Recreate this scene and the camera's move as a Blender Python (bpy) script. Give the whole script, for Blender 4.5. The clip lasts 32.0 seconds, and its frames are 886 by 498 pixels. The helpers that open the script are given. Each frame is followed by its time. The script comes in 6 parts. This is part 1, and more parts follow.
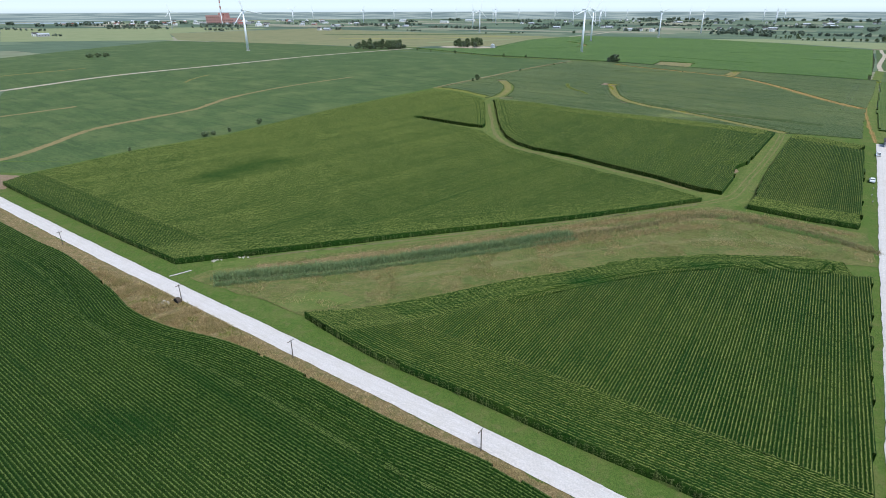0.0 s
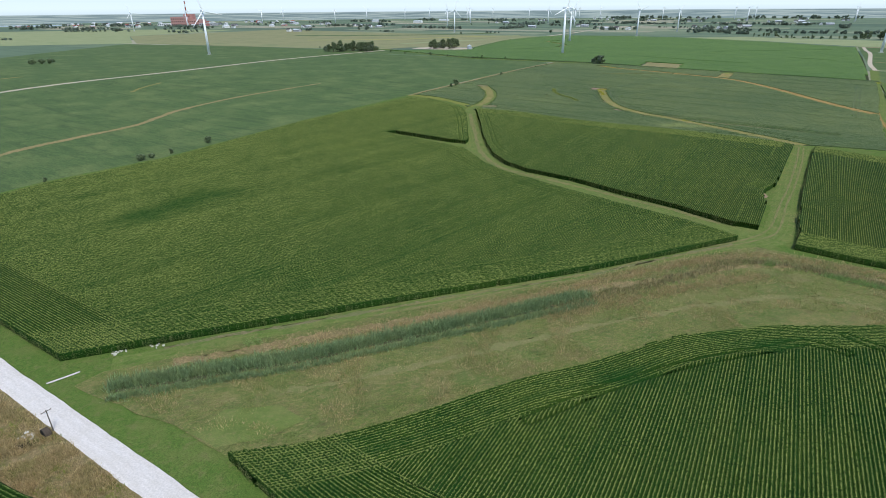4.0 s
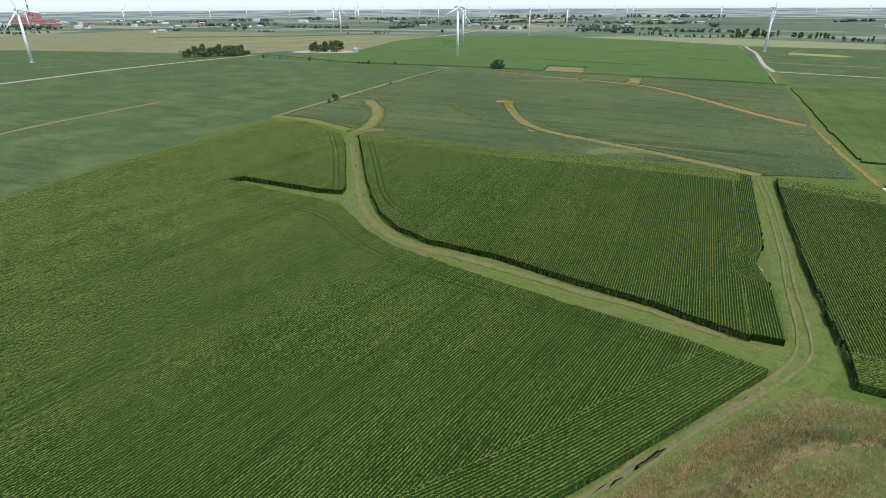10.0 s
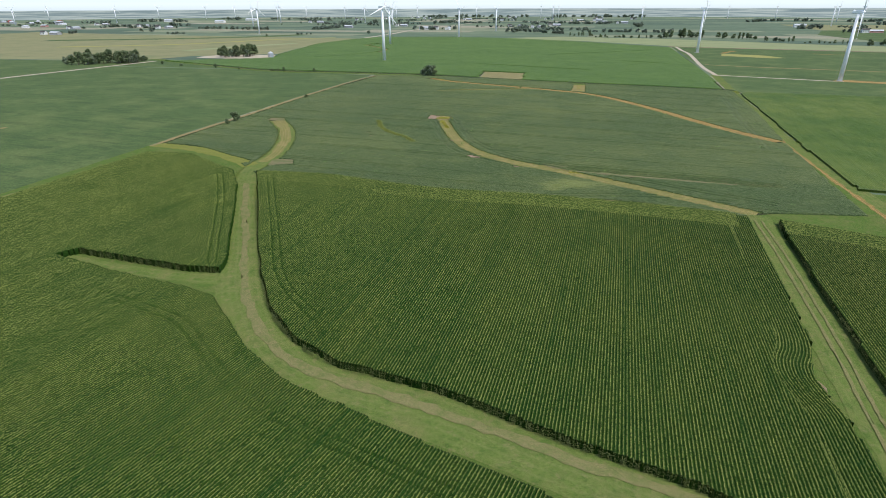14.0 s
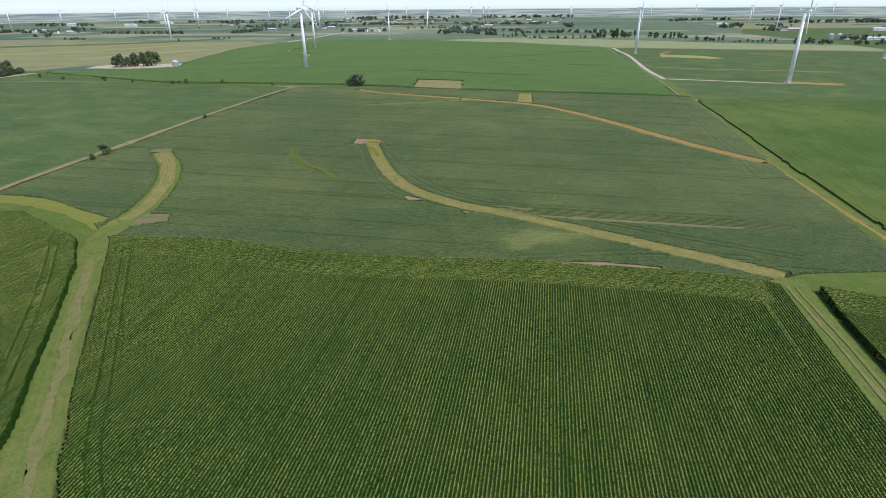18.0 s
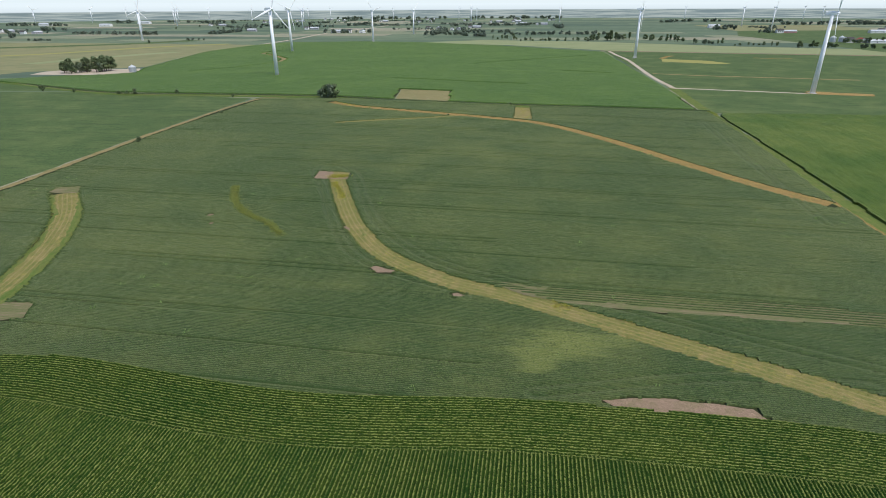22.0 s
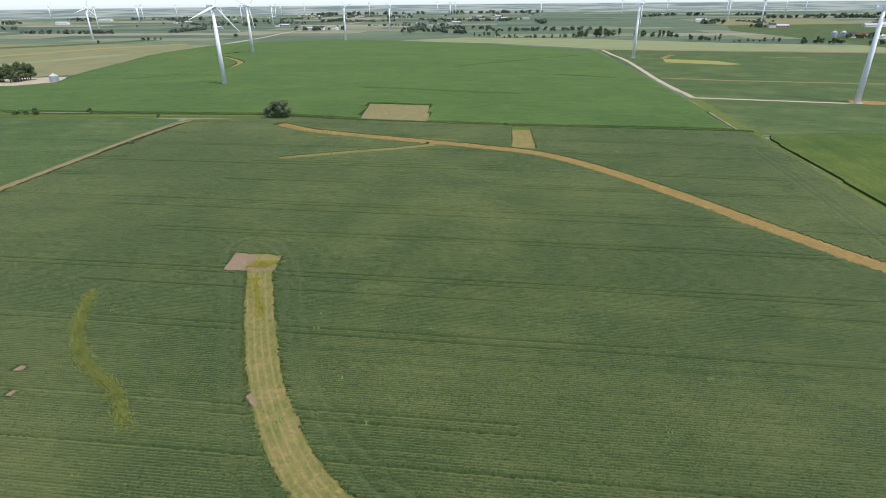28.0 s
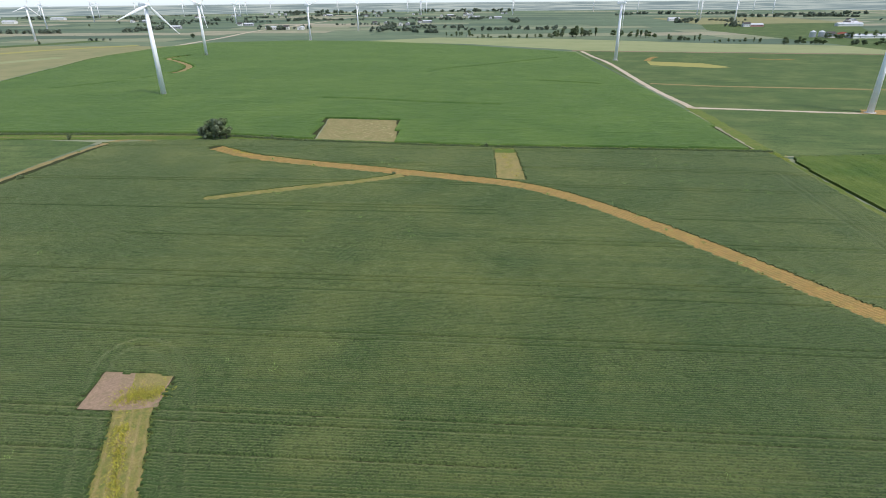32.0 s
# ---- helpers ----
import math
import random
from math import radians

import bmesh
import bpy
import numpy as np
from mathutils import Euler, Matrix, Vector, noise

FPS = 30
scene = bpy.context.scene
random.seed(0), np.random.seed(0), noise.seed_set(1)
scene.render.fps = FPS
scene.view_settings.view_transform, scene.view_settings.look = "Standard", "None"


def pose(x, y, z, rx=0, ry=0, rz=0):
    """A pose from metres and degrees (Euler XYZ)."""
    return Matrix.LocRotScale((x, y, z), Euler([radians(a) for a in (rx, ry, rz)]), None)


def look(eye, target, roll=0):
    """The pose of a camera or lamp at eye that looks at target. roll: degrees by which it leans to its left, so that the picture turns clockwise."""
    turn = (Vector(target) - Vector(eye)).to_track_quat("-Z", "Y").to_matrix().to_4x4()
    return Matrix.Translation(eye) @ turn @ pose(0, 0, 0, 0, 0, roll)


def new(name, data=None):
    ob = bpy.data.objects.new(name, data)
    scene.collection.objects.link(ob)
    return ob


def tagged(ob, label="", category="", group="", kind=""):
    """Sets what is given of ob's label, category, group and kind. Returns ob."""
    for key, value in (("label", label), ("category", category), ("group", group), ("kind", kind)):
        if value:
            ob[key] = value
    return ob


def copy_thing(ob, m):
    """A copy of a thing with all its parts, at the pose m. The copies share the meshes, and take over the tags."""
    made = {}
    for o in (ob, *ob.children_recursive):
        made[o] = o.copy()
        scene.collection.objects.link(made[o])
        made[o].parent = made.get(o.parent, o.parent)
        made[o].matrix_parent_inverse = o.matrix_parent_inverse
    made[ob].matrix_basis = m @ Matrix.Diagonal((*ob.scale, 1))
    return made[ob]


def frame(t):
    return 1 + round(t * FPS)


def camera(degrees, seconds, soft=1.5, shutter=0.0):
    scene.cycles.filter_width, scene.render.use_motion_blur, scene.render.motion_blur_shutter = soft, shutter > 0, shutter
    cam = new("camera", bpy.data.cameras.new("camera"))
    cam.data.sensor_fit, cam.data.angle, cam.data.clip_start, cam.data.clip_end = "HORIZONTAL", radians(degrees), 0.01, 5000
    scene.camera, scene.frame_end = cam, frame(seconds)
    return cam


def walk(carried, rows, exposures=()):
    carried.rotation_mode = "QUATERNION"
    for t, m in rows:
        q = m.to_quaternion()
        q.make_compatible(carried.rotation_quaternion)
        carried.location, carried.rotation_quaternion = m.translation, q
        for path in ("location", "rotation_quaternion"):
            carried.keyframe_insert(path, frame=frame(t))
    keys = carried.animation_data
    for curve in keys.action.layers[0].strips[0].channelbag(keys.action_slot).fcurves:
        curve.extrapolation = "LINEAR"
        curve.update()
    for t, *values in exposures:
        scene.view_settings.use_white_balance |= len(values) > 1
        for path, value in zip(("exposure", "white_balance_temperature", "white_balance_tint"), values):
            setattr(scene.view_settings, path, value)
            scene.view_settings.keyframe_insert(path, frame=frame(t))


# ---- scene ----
cam = camera(78.0, 32.0, soft=0.9)

PATH = [
    (0, (-5.175, -36.574, 81.433), (-5.235, -34.122, 80.353), -0.1),
    (1, (-6.432, -24.499, 81.295), (-6.491, -22.048, 80.210), -0.2),
    (2, (-7.410, -11.332, 81.291), (-7.465, -8.884, 80.204), -0.1),
    (3, (-7.902, 3.298, 81.385), (-7.909, 5.749, 80.299), -0.2),
    (3.5, (-7.713, 11.030, 81.405), (-7.694, 13.480, 80.322), -0.4),
    (5.5, (-4.351, 43.370, 81.300), (-4.240, 45.820, 80.219), -0.3),
    (6, (-3.031, 51.649, 81.302), (-2.896, 54.097, 80.219), -0.3),
    (7, (0.418, 68.623, 81.235), (0.643, 71.063, 80.151), -0.3),
    (8, (4.123, 86.343, 81.121), (4.417, 88.775, 80.033), -0.4),
    (9, (7.777, 104.679, 81.012), (8.124, 107.104, 79.923), -0.3),
    (10, (11.614, 123.438, 81.049), (12.106, 125.837, 79.959), -0.3),
    (11, (16.057, 142.112, 81.240), (16.629, 144.494, 80.149), -0.3),
    (12, (21.376, 160.553, 81.349), (22.040, 162.909, 80.257), -0.3),
    (13, (27.183, 178.611, 81.280), (27.891, 180.956, 80.192), -0.2),
    (13.5, (30.200, 187.426, 81.274), (30.946, 189.757, 80.184), -0.2),
    (15.5, (42.718, 221.724, 81.212), (43.604, 224.009, 80.125), -0.3),
    (16, (46.068, 230.259, 81.177), (47.011, 232.521, 80.090), -0.4),
    (17, (53.257, 247.340, 81.022), (54.245, 249.580, 79.932), -0.4),
    (18, (61.187, 264.645, 80.909), (62.227, 266.861, 79.820), -0.5),
    (19, (69.574, 281.605, 80.827), (70.646, 283.805, 79.735), -0.4),
    (20, (78.115, 297.974, 80.766), (79.205, 300.168, 79.678), -0.4),
    (21, (86.399, 313.733, 80.789), (87.490, 315.925, 79.701), -0.3),
    (22, (94.294, 328.965, 80.884), (95.384, 331.158, 79.796), -0.3),
    (23, (102.022, 343.841, 81.082), (103.110, 346.035, 79.990), -0.4),
    (24, (109.580, 358.541, 81.287), (110.672, 360.731, 80.192), -0.3),
    (25, (116.832, 373.064, 81.417), (117.929, 375.248, 80.320), -0.4),
    (25.5, (120.514, 380.340, 81.449), (121.618, 382.520, 80.349), -0.5),
    (27.5, (136.115, 409.810, 81.697), (137.258, 411.966, 80.588), -0.6),
    (28, (140.078, 417.063, 81.733), (141.239, 419.210, 80.624), -0.6),
    (29, (147.996, 431.188, 81.873), (149.169, 433.325, 80.759), -0.6),
    (30, (155.997, 444.690, 81.933), (157.197, 446.811, 80.818), -0.6),
    (31, (163.751, 457.664, 81.949), (164.983, 459.765, 80.833), -0.6),
    (32, (171.566, 470.347, 81.905), (172.829, 472.430, 80.789), -0.5),
]
walk(cam, [(t, look(eye, target, roll)) for t, eye, target, roll in PATH], exposures=[(0, 0.22, 6100, 7), (4, 0.18, 6150, 7), (6, 0.24, 6500, 10), (10, 0.24, 6500, 10), (14, 0.26, 6500, 10), (18, 0.22, 6500, 10), (22, 0.12, 6550, 10), (24, 0.2, 6600, 11), (28, 0.28, 6650, 11), (32, 0.32, 6650, 11)])

# ---- light ----
SUN = Vector((0.20, -0.48, 0.86)).normalized()
world = bpy.data.worlds.new("sky")
scene.world = world
world.use_nodes = True
wn = world.node_tree
sky = wn.nodes.new("ShaderNodeTexSky")
sky.sky_type, sky.sun_disc = "NISHITA", False
sky.sun_elevation, sky.sun_rotation = math.asin(SUN.z), math.atan2(SUN.x, SUN.y)
sky.air_density, sky.dust_density, sky.ozone_density = 1.0, 1.0, 2.0
wn.links.new(sky.outputs[0], wn.nodes["Background"].inputs[0])
wn.nodes["Background"].inputs[1].default_value = 0.15
sun = new("sun", bpy.data.lights.new("sun", "SUN"))
sun.data.energy, sun.data.angle, sun.data.color = 2.7, radians(9.0), (1.0, 0.96, 0.90)
sun.matrix_world = look(SUN * 300, (0, 0, 0))

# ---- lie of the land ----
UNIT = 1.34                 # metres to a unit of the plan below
RUN = radians(-34.5)        # direction of the east-west field lines
N56R = radians(55.8)        # direction of the north-south field lines


def ramp(a, b, v):
    t = np.clip((np.asarray(v, float) - a) / (b - a), 0, 1)
    return t * t * (3 - 2 * t)


def ground_z(x, y):
    """Height of the land: a shallow valley at the ditch, rising to a low swell."""
    return -4.2 + 10 * ramp(60, 620, y) - 5 * ramp(650, 1800, y) - 3 * ramp(200, 500, x) * ramp(100, 500, y)


def gz(x, y):
    return float(ground_z(x, y))


# ---- materials ----
def material(name, rgb, rgb2=None, size=2.0, rgb3=None, size3=30.0, rough=0.9, bump=0.0, bump_size=None, spin=0.0,
             stretch=(1, 1, 1), metal=0.0, amount3=0.5, island=0.0, spec=0.06, trans=0.0, extra=(), grain=0.0, grain_size=0.18, stripes=None):
    """Diffuse surface with variation at two scales, in metres."""
    m = bpy.data.materials.new(name)
    m.use_nodes = True
    nt = m.node_tree
    n, l = nt.nodes, nt.links
    bs = n["Principled BSDF"]
    bs.inputs["Roughness"].default_value = rough
    bs.inputs["Metallic"].default_value = metal
    bs.inputs["Specular IOR Level"].default_value = spec
    geo = n.new("ShaderNodeNewGeometry")
    mp = n.new("ShaderNodeMapping")
    mp.vector_type = "TEXTURE"
    mp.inputs["Rotation"].default_value = (0, 0, -spin)
    mp.inputs["Scale"].default_value = [1 / v for v in stretch]
    l.new(geo.outputs["Position"], mp.inputs["Vector"])

    def noise_at(s, detail, vec):
        t = n.new("ShaderNodeTexNoise")
        t.inputs["Scale"].default_value = 1.0 / s
        t.inputs["Detail"].default_value = detail
        t.inputs["Roughness"].default_value = 0.65
        l.new(vec, t.inputs["Vector"])
        return t.outputs["Fac"]

    def contrast(fac, lo, hi):
        r = n.new("ShaderNodeMapRange")
        r.inputs["From Min"].default_value, r.inputs["From Max"].default_value = lo, hi
        l.new(fac, r.inputs["Value"])
        return r.outputs["Result"]

    def mix(fac, a, b):
        x = n.new("ShaderNodeMix")
        x.data_type = "RGBA"
        for socket, v in ((x.inputs["Factor"], fac), (x.inputs["A"], a), (x.inputs["B"], b)):
            if isinstance(v, tuple):
                socket.default_value = (*v, 1)
            elif isinstance(v, float):
                socket.default_value = v
            else:
                l.new(v, socket)
        return x.outputs["Result"]
    col = rgb
    fine = None
    if rgb2:
        fine = noise_at(size, 5, mp.outputs["Vector"])
        col = mix(contrast(fine, 0.32, 0.68), rgb, rgb2)
    if rgb3:
        broad = contrast(noise_at(size3, 3, geo.outputs["Position"]), 0.46, 0.72)
        mm = n.new("ShaderNodeMath")
        mm.operation = "MULTIPLY"
        mm.inputs[1].default_value = amount3
        l.new(broad, mm.inputs[0])
        col = mix(mm.outputs[0], col, rgb3)
    for rgb_e, size_e, lo, hi, amount_e in extra:
        me_ = n.new("ShaderNodeMath")
        me_.operation = "MULTIPLY"
        me_.inputs[1].default_value = amount_e
        l.new(contrast(noise_at(size_e, 4, mp.outputs["Vector"]), lo, hi), me_.inputs[0])
        col = mix(me_.outputs[0], col, rgb_e)
    if stripes:
        rgb_s, period, amount_s = stripes
        at = n.new("ShaderNodeAttribute")
        at.attribute_name = "across"
        ph = n.new("ShaderNodeMath")
        ph.operation = "MULTIPLY_ADD"
        ph.inputs[1].default_value = 6.283 / period
        l.new(at.outputs["Fac"], ph.inputs[0])
        l.new(contrast(noise_at(3.0, 3, geo.outputs["Position"]), 0.0, 0.2), ph.inputs[2])
        si = n.new("ShaderNodeMath")
        si.operation = "SINE"
        l.new(ph.outputs[0], si.inputs[0])
        sr = n.new("ShaderNodeMapRange")
        sr.inputs["From Min"].default_value, sr.inputs["From Max"].default_value, sr.inputs["To Max"].default_value = 0.0, 1.0, amount_s
        l.new(si.outputs[0], sr.inputs["Value"])
        sm = n.new("ShaderNodeMath")
        sm.operation = "MULTIPLY"
        l.new(sr.outputs["Result"], sm.inputs[0])
        l.new(contrast(noise_at(6.0, 3, geo.outputs["Position"]), 0.25, 0.5), sm.inputs[1])
        col = mix(sm.outputs[0], col, rgb_s)
    if grain:
        hg = n.new("ShaderNodeHueSaturation")
        rg = n.new("ShaderNodeMapRange")
        rg.inputs["From Min"].default_value, rg.inputs["From Max"].default_value = 0.3, 0.7
        rg.inputs["To Min"].default_value, rg.inputs["To Max"].default_value = 1 - grain, 1 + grain
        l.new(noise_at(grain_size, 2, geo.outputs["Position"]), rg.inputs["Value"])
        l.new(rg.outputs["Result"], hg.inputs["Value"])
        if isinstance(col, tuple):
            hg.inputs["Color"].default_value = (*col, 1)
        else:
            l.new(col, hg.inputs["Color"])
        col = hg.outputs["Color"]
    if island:
        hs = n.new("ShaderNodeHueSaturation")
        rv = n.new("ShaderNodeMapRange")
        rv.inputs["To Min"].default_value, rv.inputs["To Max"].default_value = 1 - island, 1 + island
        l.new(geo.outputs["Random Per Island"], rv.inputs["Value"])
        l.new(rv.outputs["Result"], hs.inputs["Value"])
        l.new(col, hs.inputs["Color"])
        col = hs.outputs["Color"]
    if isinstance(col, tuple):
        bs.inputs["Base Color"].default_value = (*col, 1)
    else:
        l.new(col, bs.inputs["Base Color"])
    if trans:
        tl = n.new("ShaderNodeBsdfTranslucent")
        ms = n.new("ShaderNodeMixShader")
        ms.inputs[0].default_value = trans
        if isinstance(col, tuple):
            tl.inputs["Color"].default_value = (*col, 1)
        else:
            l.new(col, tl.inputs["Color"])
        l.new(bs.outputs[0], ms.inputs[1])
        l.new(tl.outputs[0], ms.inputs[2])
        l.new(ms.outputs[0], n["Material Output"].inputs["Surface"])
    if bump:
        b = n.new("ShaderNodeBump")
        b.inputs["Distance"].default_value = bump
        b.inputs["Strength"].default_value = 1.0
        l.new(noise_at(bump_size or size, 4, geo.outputs["Position"]), b.inputs["Height"])
        l.new(b.outputs["Normal"], bs.inputs["Normal"])
    return m


def crop_material(name, leaf, leaf2, top, lush, grain_size=0.3, cut=(0.5, 0.85), broad=None, amount=0.4, spec=0.1, sheen=0.1, gap=(0.4, 0.6), relief=0.2, pale=(0.270, 0.290, 0.080)):
    """A row crop: leaves below coloured dark for the shade between rows, pale tassels or young leaves at the tips,
    richer green on moist ground.
    """
    m = bpy.data.materials.new(name)
    m.use_nodes = True
    nt = m.node_tree
    n, l = nt.nodes, nt.links
    bs = n["Principled BSDF"]
    bs.inputs["Roughness"].default_value, bs.inputs["Specular IOR Level"].default_value = 0.7, spec
    bs.inputs["Sheen Weight"].default_value, bs.inputs["Sheen Roughness"].default_value, bs.inputs["Sheen Tint"].default_value = sheen, 0.5, (1.0, 0.97, 0.50, 1)
    geo = n.new("ShaderNodeNewGeometry")

    def noise_at(s, detail):
        t = n.new("ShaderNodeTexNoise")
        t.inputs["Scale"].default_value, t.inputs["Detail"].default_value, t.inputs["Roughness"].default_value = 1.0 / s, detail, 0.65
        l.new(geo.outputs["Position"], t.inputs["Vector"])
        return t.outputs["Fac"]

    def span(v, lo, hi, a=0.0, z=1.0):
        r = n.new("ShaderNodeMapRange")
        for key, val in (("From Min", lo), ("From Max", hi), ("To Min", a), ("To Max", z)):
            r.inputs[key].default_value = val
        l.new(v, r.inputs["Value"])
        return r.outputs["Result"]

    def calc(op, a, b):
        q = n.new("ShaderNodeMath")
        q.operation = op
        for s, v in zip(q.inputs, (a, b)):
            if isinstance(v, float):
                s.default_value = v
            else:
                l.new(v, s)
        return q.outputs[0]

    def mix(fac, a, b):
        x = n.new("ShaderNodeMix")
        x.data_type = "RGBA"
        for s, v in ((x.inputs["Factor"], fac), (x.inputs["A"], a), (x.inputs["B"], b)):
            if isinstance(v, tuple):
                s.default_value = (*v, 1)
            else:
                l.new(v, s)
        return x.outputs["Result"]

    def point_value(key):
        t = n.new("ShaderNodeAttribute")
        t.attribute_name = key
        return t.outputs["Fac"]
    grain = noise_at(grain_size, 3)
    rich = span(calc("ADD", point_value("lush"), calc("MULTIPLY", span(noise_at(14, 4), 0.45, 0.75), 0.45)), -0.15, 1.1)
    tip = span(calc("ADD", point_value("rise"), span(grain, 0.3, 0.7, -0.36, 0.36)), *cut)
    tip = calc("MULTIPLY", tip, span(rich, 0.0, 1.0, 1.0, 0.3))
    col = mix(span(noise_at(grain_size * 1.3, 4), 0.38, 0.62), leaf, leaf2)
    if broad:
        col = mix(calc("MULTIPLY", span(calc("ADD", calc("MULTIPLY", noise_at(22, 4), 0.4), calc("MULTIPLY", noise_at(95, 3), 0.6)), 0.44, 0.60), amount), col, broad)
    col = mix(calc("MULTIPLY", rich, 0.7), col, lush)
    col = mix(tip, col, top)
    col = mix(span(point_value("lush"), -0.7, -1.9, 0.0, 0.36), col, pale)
    # openings between leaf clumps, their shade put in as the dark leaf colour
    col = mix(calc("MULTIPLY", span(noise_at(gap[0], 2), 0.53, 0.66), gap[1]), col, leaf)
    l.new(col, bs.inputs["Base Color"])
    bp = n.new("ShaderNodeBump")
    bp.inputs["Distance"].default_value = relief
    l.new(noise_at(grain_size * 0.8, 4), bp.inputs["Height"])
    l.new(bp.outputs["Normal"], bs.inputs["Normal"])
    return m


M = {}
# each crop's first colour is dark, to paint the shade low in the rows
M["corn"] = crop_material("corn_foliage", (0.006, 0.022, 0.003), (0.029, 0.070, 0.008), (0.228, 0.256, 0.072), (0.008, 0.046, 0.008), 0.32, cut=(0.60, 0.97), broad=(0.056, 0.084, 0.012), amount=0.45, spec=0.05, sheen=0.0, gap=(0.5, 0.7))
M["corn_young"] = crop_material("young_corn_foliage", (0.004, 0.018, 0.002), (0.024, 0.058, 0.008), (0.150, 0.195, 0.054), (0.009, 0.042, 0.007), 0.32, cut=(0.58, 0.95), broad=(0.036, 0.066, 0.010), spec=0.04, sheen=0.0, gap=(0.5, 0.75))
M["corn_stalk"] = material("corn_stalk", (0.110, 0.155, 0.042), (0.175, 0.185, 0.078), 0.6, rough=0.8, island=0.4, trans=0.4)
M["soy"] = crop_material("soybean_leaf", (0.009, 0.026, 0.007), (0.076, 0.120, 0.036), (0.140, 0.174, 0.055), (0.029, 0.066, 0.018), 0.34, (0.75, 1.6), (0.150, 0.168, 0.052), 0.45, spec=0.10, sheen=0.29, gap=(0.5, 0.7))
M["soy_far"] = material("soybean_far", (0.066, 0.106, 0.037), (0.094, 0.135, 0.046), 1.8, (0.150, 0.178, 0.064), 34, rough=0.85, spin=-RUN, stretch=(0.15, 1, 1), amount3=0.7, spec=0.08, extra=(((0.054, 0.086, 0.032), 7, 0.50, 0.66, 0.6),), grain=0.3, grain_size=0.9)
M["grass"] = material("mown_grass", (0.092, 0.142, 0.030), (0.142, 0.178, 0.046), 0.8, (0.195, 0.178, 0.070), 7, rough=0.95, bump=0.1, bump_size=0.3, amount3=0.55, grain=0.35, extra=(((0.066, 0.120, 0.024), 4, 0.50, 0.66, 0.6), ((0.215, 0.185, 0.085), 2.2, 0.56, 0.66, 0.45)), stripes=((0.195, 0.195, 0.072), 1.6, 0.25))
M["verge"] = material("verge_grass", (0.070, 0.126, 0.024), (0.108, 0.152, 0.034), 0.8, (0.160, 0.160, 0.055), 7, rough=0.95, bump=0.12, bump_size=0.3, amount3=0.5, grain=0.4, extra=(((0.160, 0.150, 0.060), 2.5, 0.54, 0.66, 0.5),))
M["rough_grass"] = material("rough_grass", (0.105, 0.142, 0.034), (0.165, 0.168, 0.054), 0.7, (0.225, 0.185, 0.080), 8, rough=0.95, bump=0.35, bump_size=0.4, amount3=0.6, spin=-0.35, stretch=(0.6, 1, 1), extra=(((0.076, 0.125, 0.030), 6.0, 0.46, 0.66, 0.6), ((0.310, 0.235, 0.120), 1.0, 0.48, 0.74, 0.55), ((0.130, 0.105, 0.052), 3.2, 0.50, 0.72, 0.45)), grain=0.5, grain_size=0.2)
M["dry_grass"] = material("dry_grass", (0.310, 0.225, 0.110), (0.170, 0.135, 0.062), 0.6, (0.125, 0.140, 0.048), 3, rough=0.95, bump=0.3, bump_size=0.3, amount3=0.7, grain=0.5, extra=(((0.400, 0.300, 0.165), 1.3, 0.54, 0.66, 0.7),))
M["waterway"] = material("waterway_grass", (0.205, 0.185, 0.062), (0.150, 0.160, 0.046), 1.0, (0.290, 0.222, 0.098), 5, rough=0.95, bump=0.12, bump_size=0.4, amount3=0.7, grain=0.4, extra=(((0.110, 0.145, 0.036), 2.2, 0.52, 0.64, 0.65), ((0.330, 0.270, 0.070), 1.6, 0.57, 0.66, 0.55)), stripes=((0.360, 0.255, 0.130), 1.25, 0.36))
M["orange"] = material("ripened_grass", (0.335, 0.200, 0.070), (0.195, 0.150, 0.050), 0.9, (0.165, 0.152, 0.050), 5, rough=0.95, bump=0.2, bump_size=0.5, amount3=0.65, grain=0.45, extra=(((0.340, 0.285, 0.072), 2.4, 0.56, 0.66, 0.6), ((0.190, 0.125, 0.055), 1.7, 0.55, 0.66, 0.6)), stripes=((0.430, 0.290, 0.125), 1.1, 0.5))
M["stubble"] = material("stubble", (0.262, 0.215, 0.104), (0.195, 0.178, 0.074), 1.5, (0.170, 0.180, 0.066), 7, rough=0.95, amount3=0.7, grain=0.3, extra=(((0.400, 0.340, 0.200), 2.0, 0.54, 0.66, 0.6),))
M["soil"] = material("bare_soil", (0.330, 0.232, 0.162), (0.215, 0.155, 0.102), 0.7, (0.165, 0.155, 0.066), 3, rough=1.0, bump=0.1, amount3=0.5, grain=0.3)
M["thin_soil"] = material("thin_crop_soil", (0.245, 0.185, 0.118), (0.100, 0.132, 0.042), 0.5, (0.115, 0.145, 0.048), 8, rough=1.0, bump=0.1, amount3=0.65, spin=-RUN, stretch=(0.02, 1, 1), grain=0.25)
# soil colour darkened to hold the shade beneath the crops
M["under"] = material("shaded_soil", (0.034, 0.042, 0.018), (0.052, 0.058, 0.026), 1.0, rough=1.0)
M["gravel"] = material("crushed_limestone", (0.665, 0.615, 0.575), (0.600, 0.550, 0.505), 0.6, (0.560, 0.505, 0.440), 5, rough=1.0, bump=0.04, bump_size=0.2, amount3=0.45, spin=radians(33), stretch=(0.15, 1, 1), grain=0.12, grain_size=0.4, stripes=((0.540, 0.490, 0.435), 1.5, 0.3))
M["gravel_far"] = material("pale_gravel", (0.520, 0.445, 0.345), (0.430, 0.360, 0.275), 1.5, (0.380, 0.300, 0.190), 12, rough=1.0, amount3=0.6)
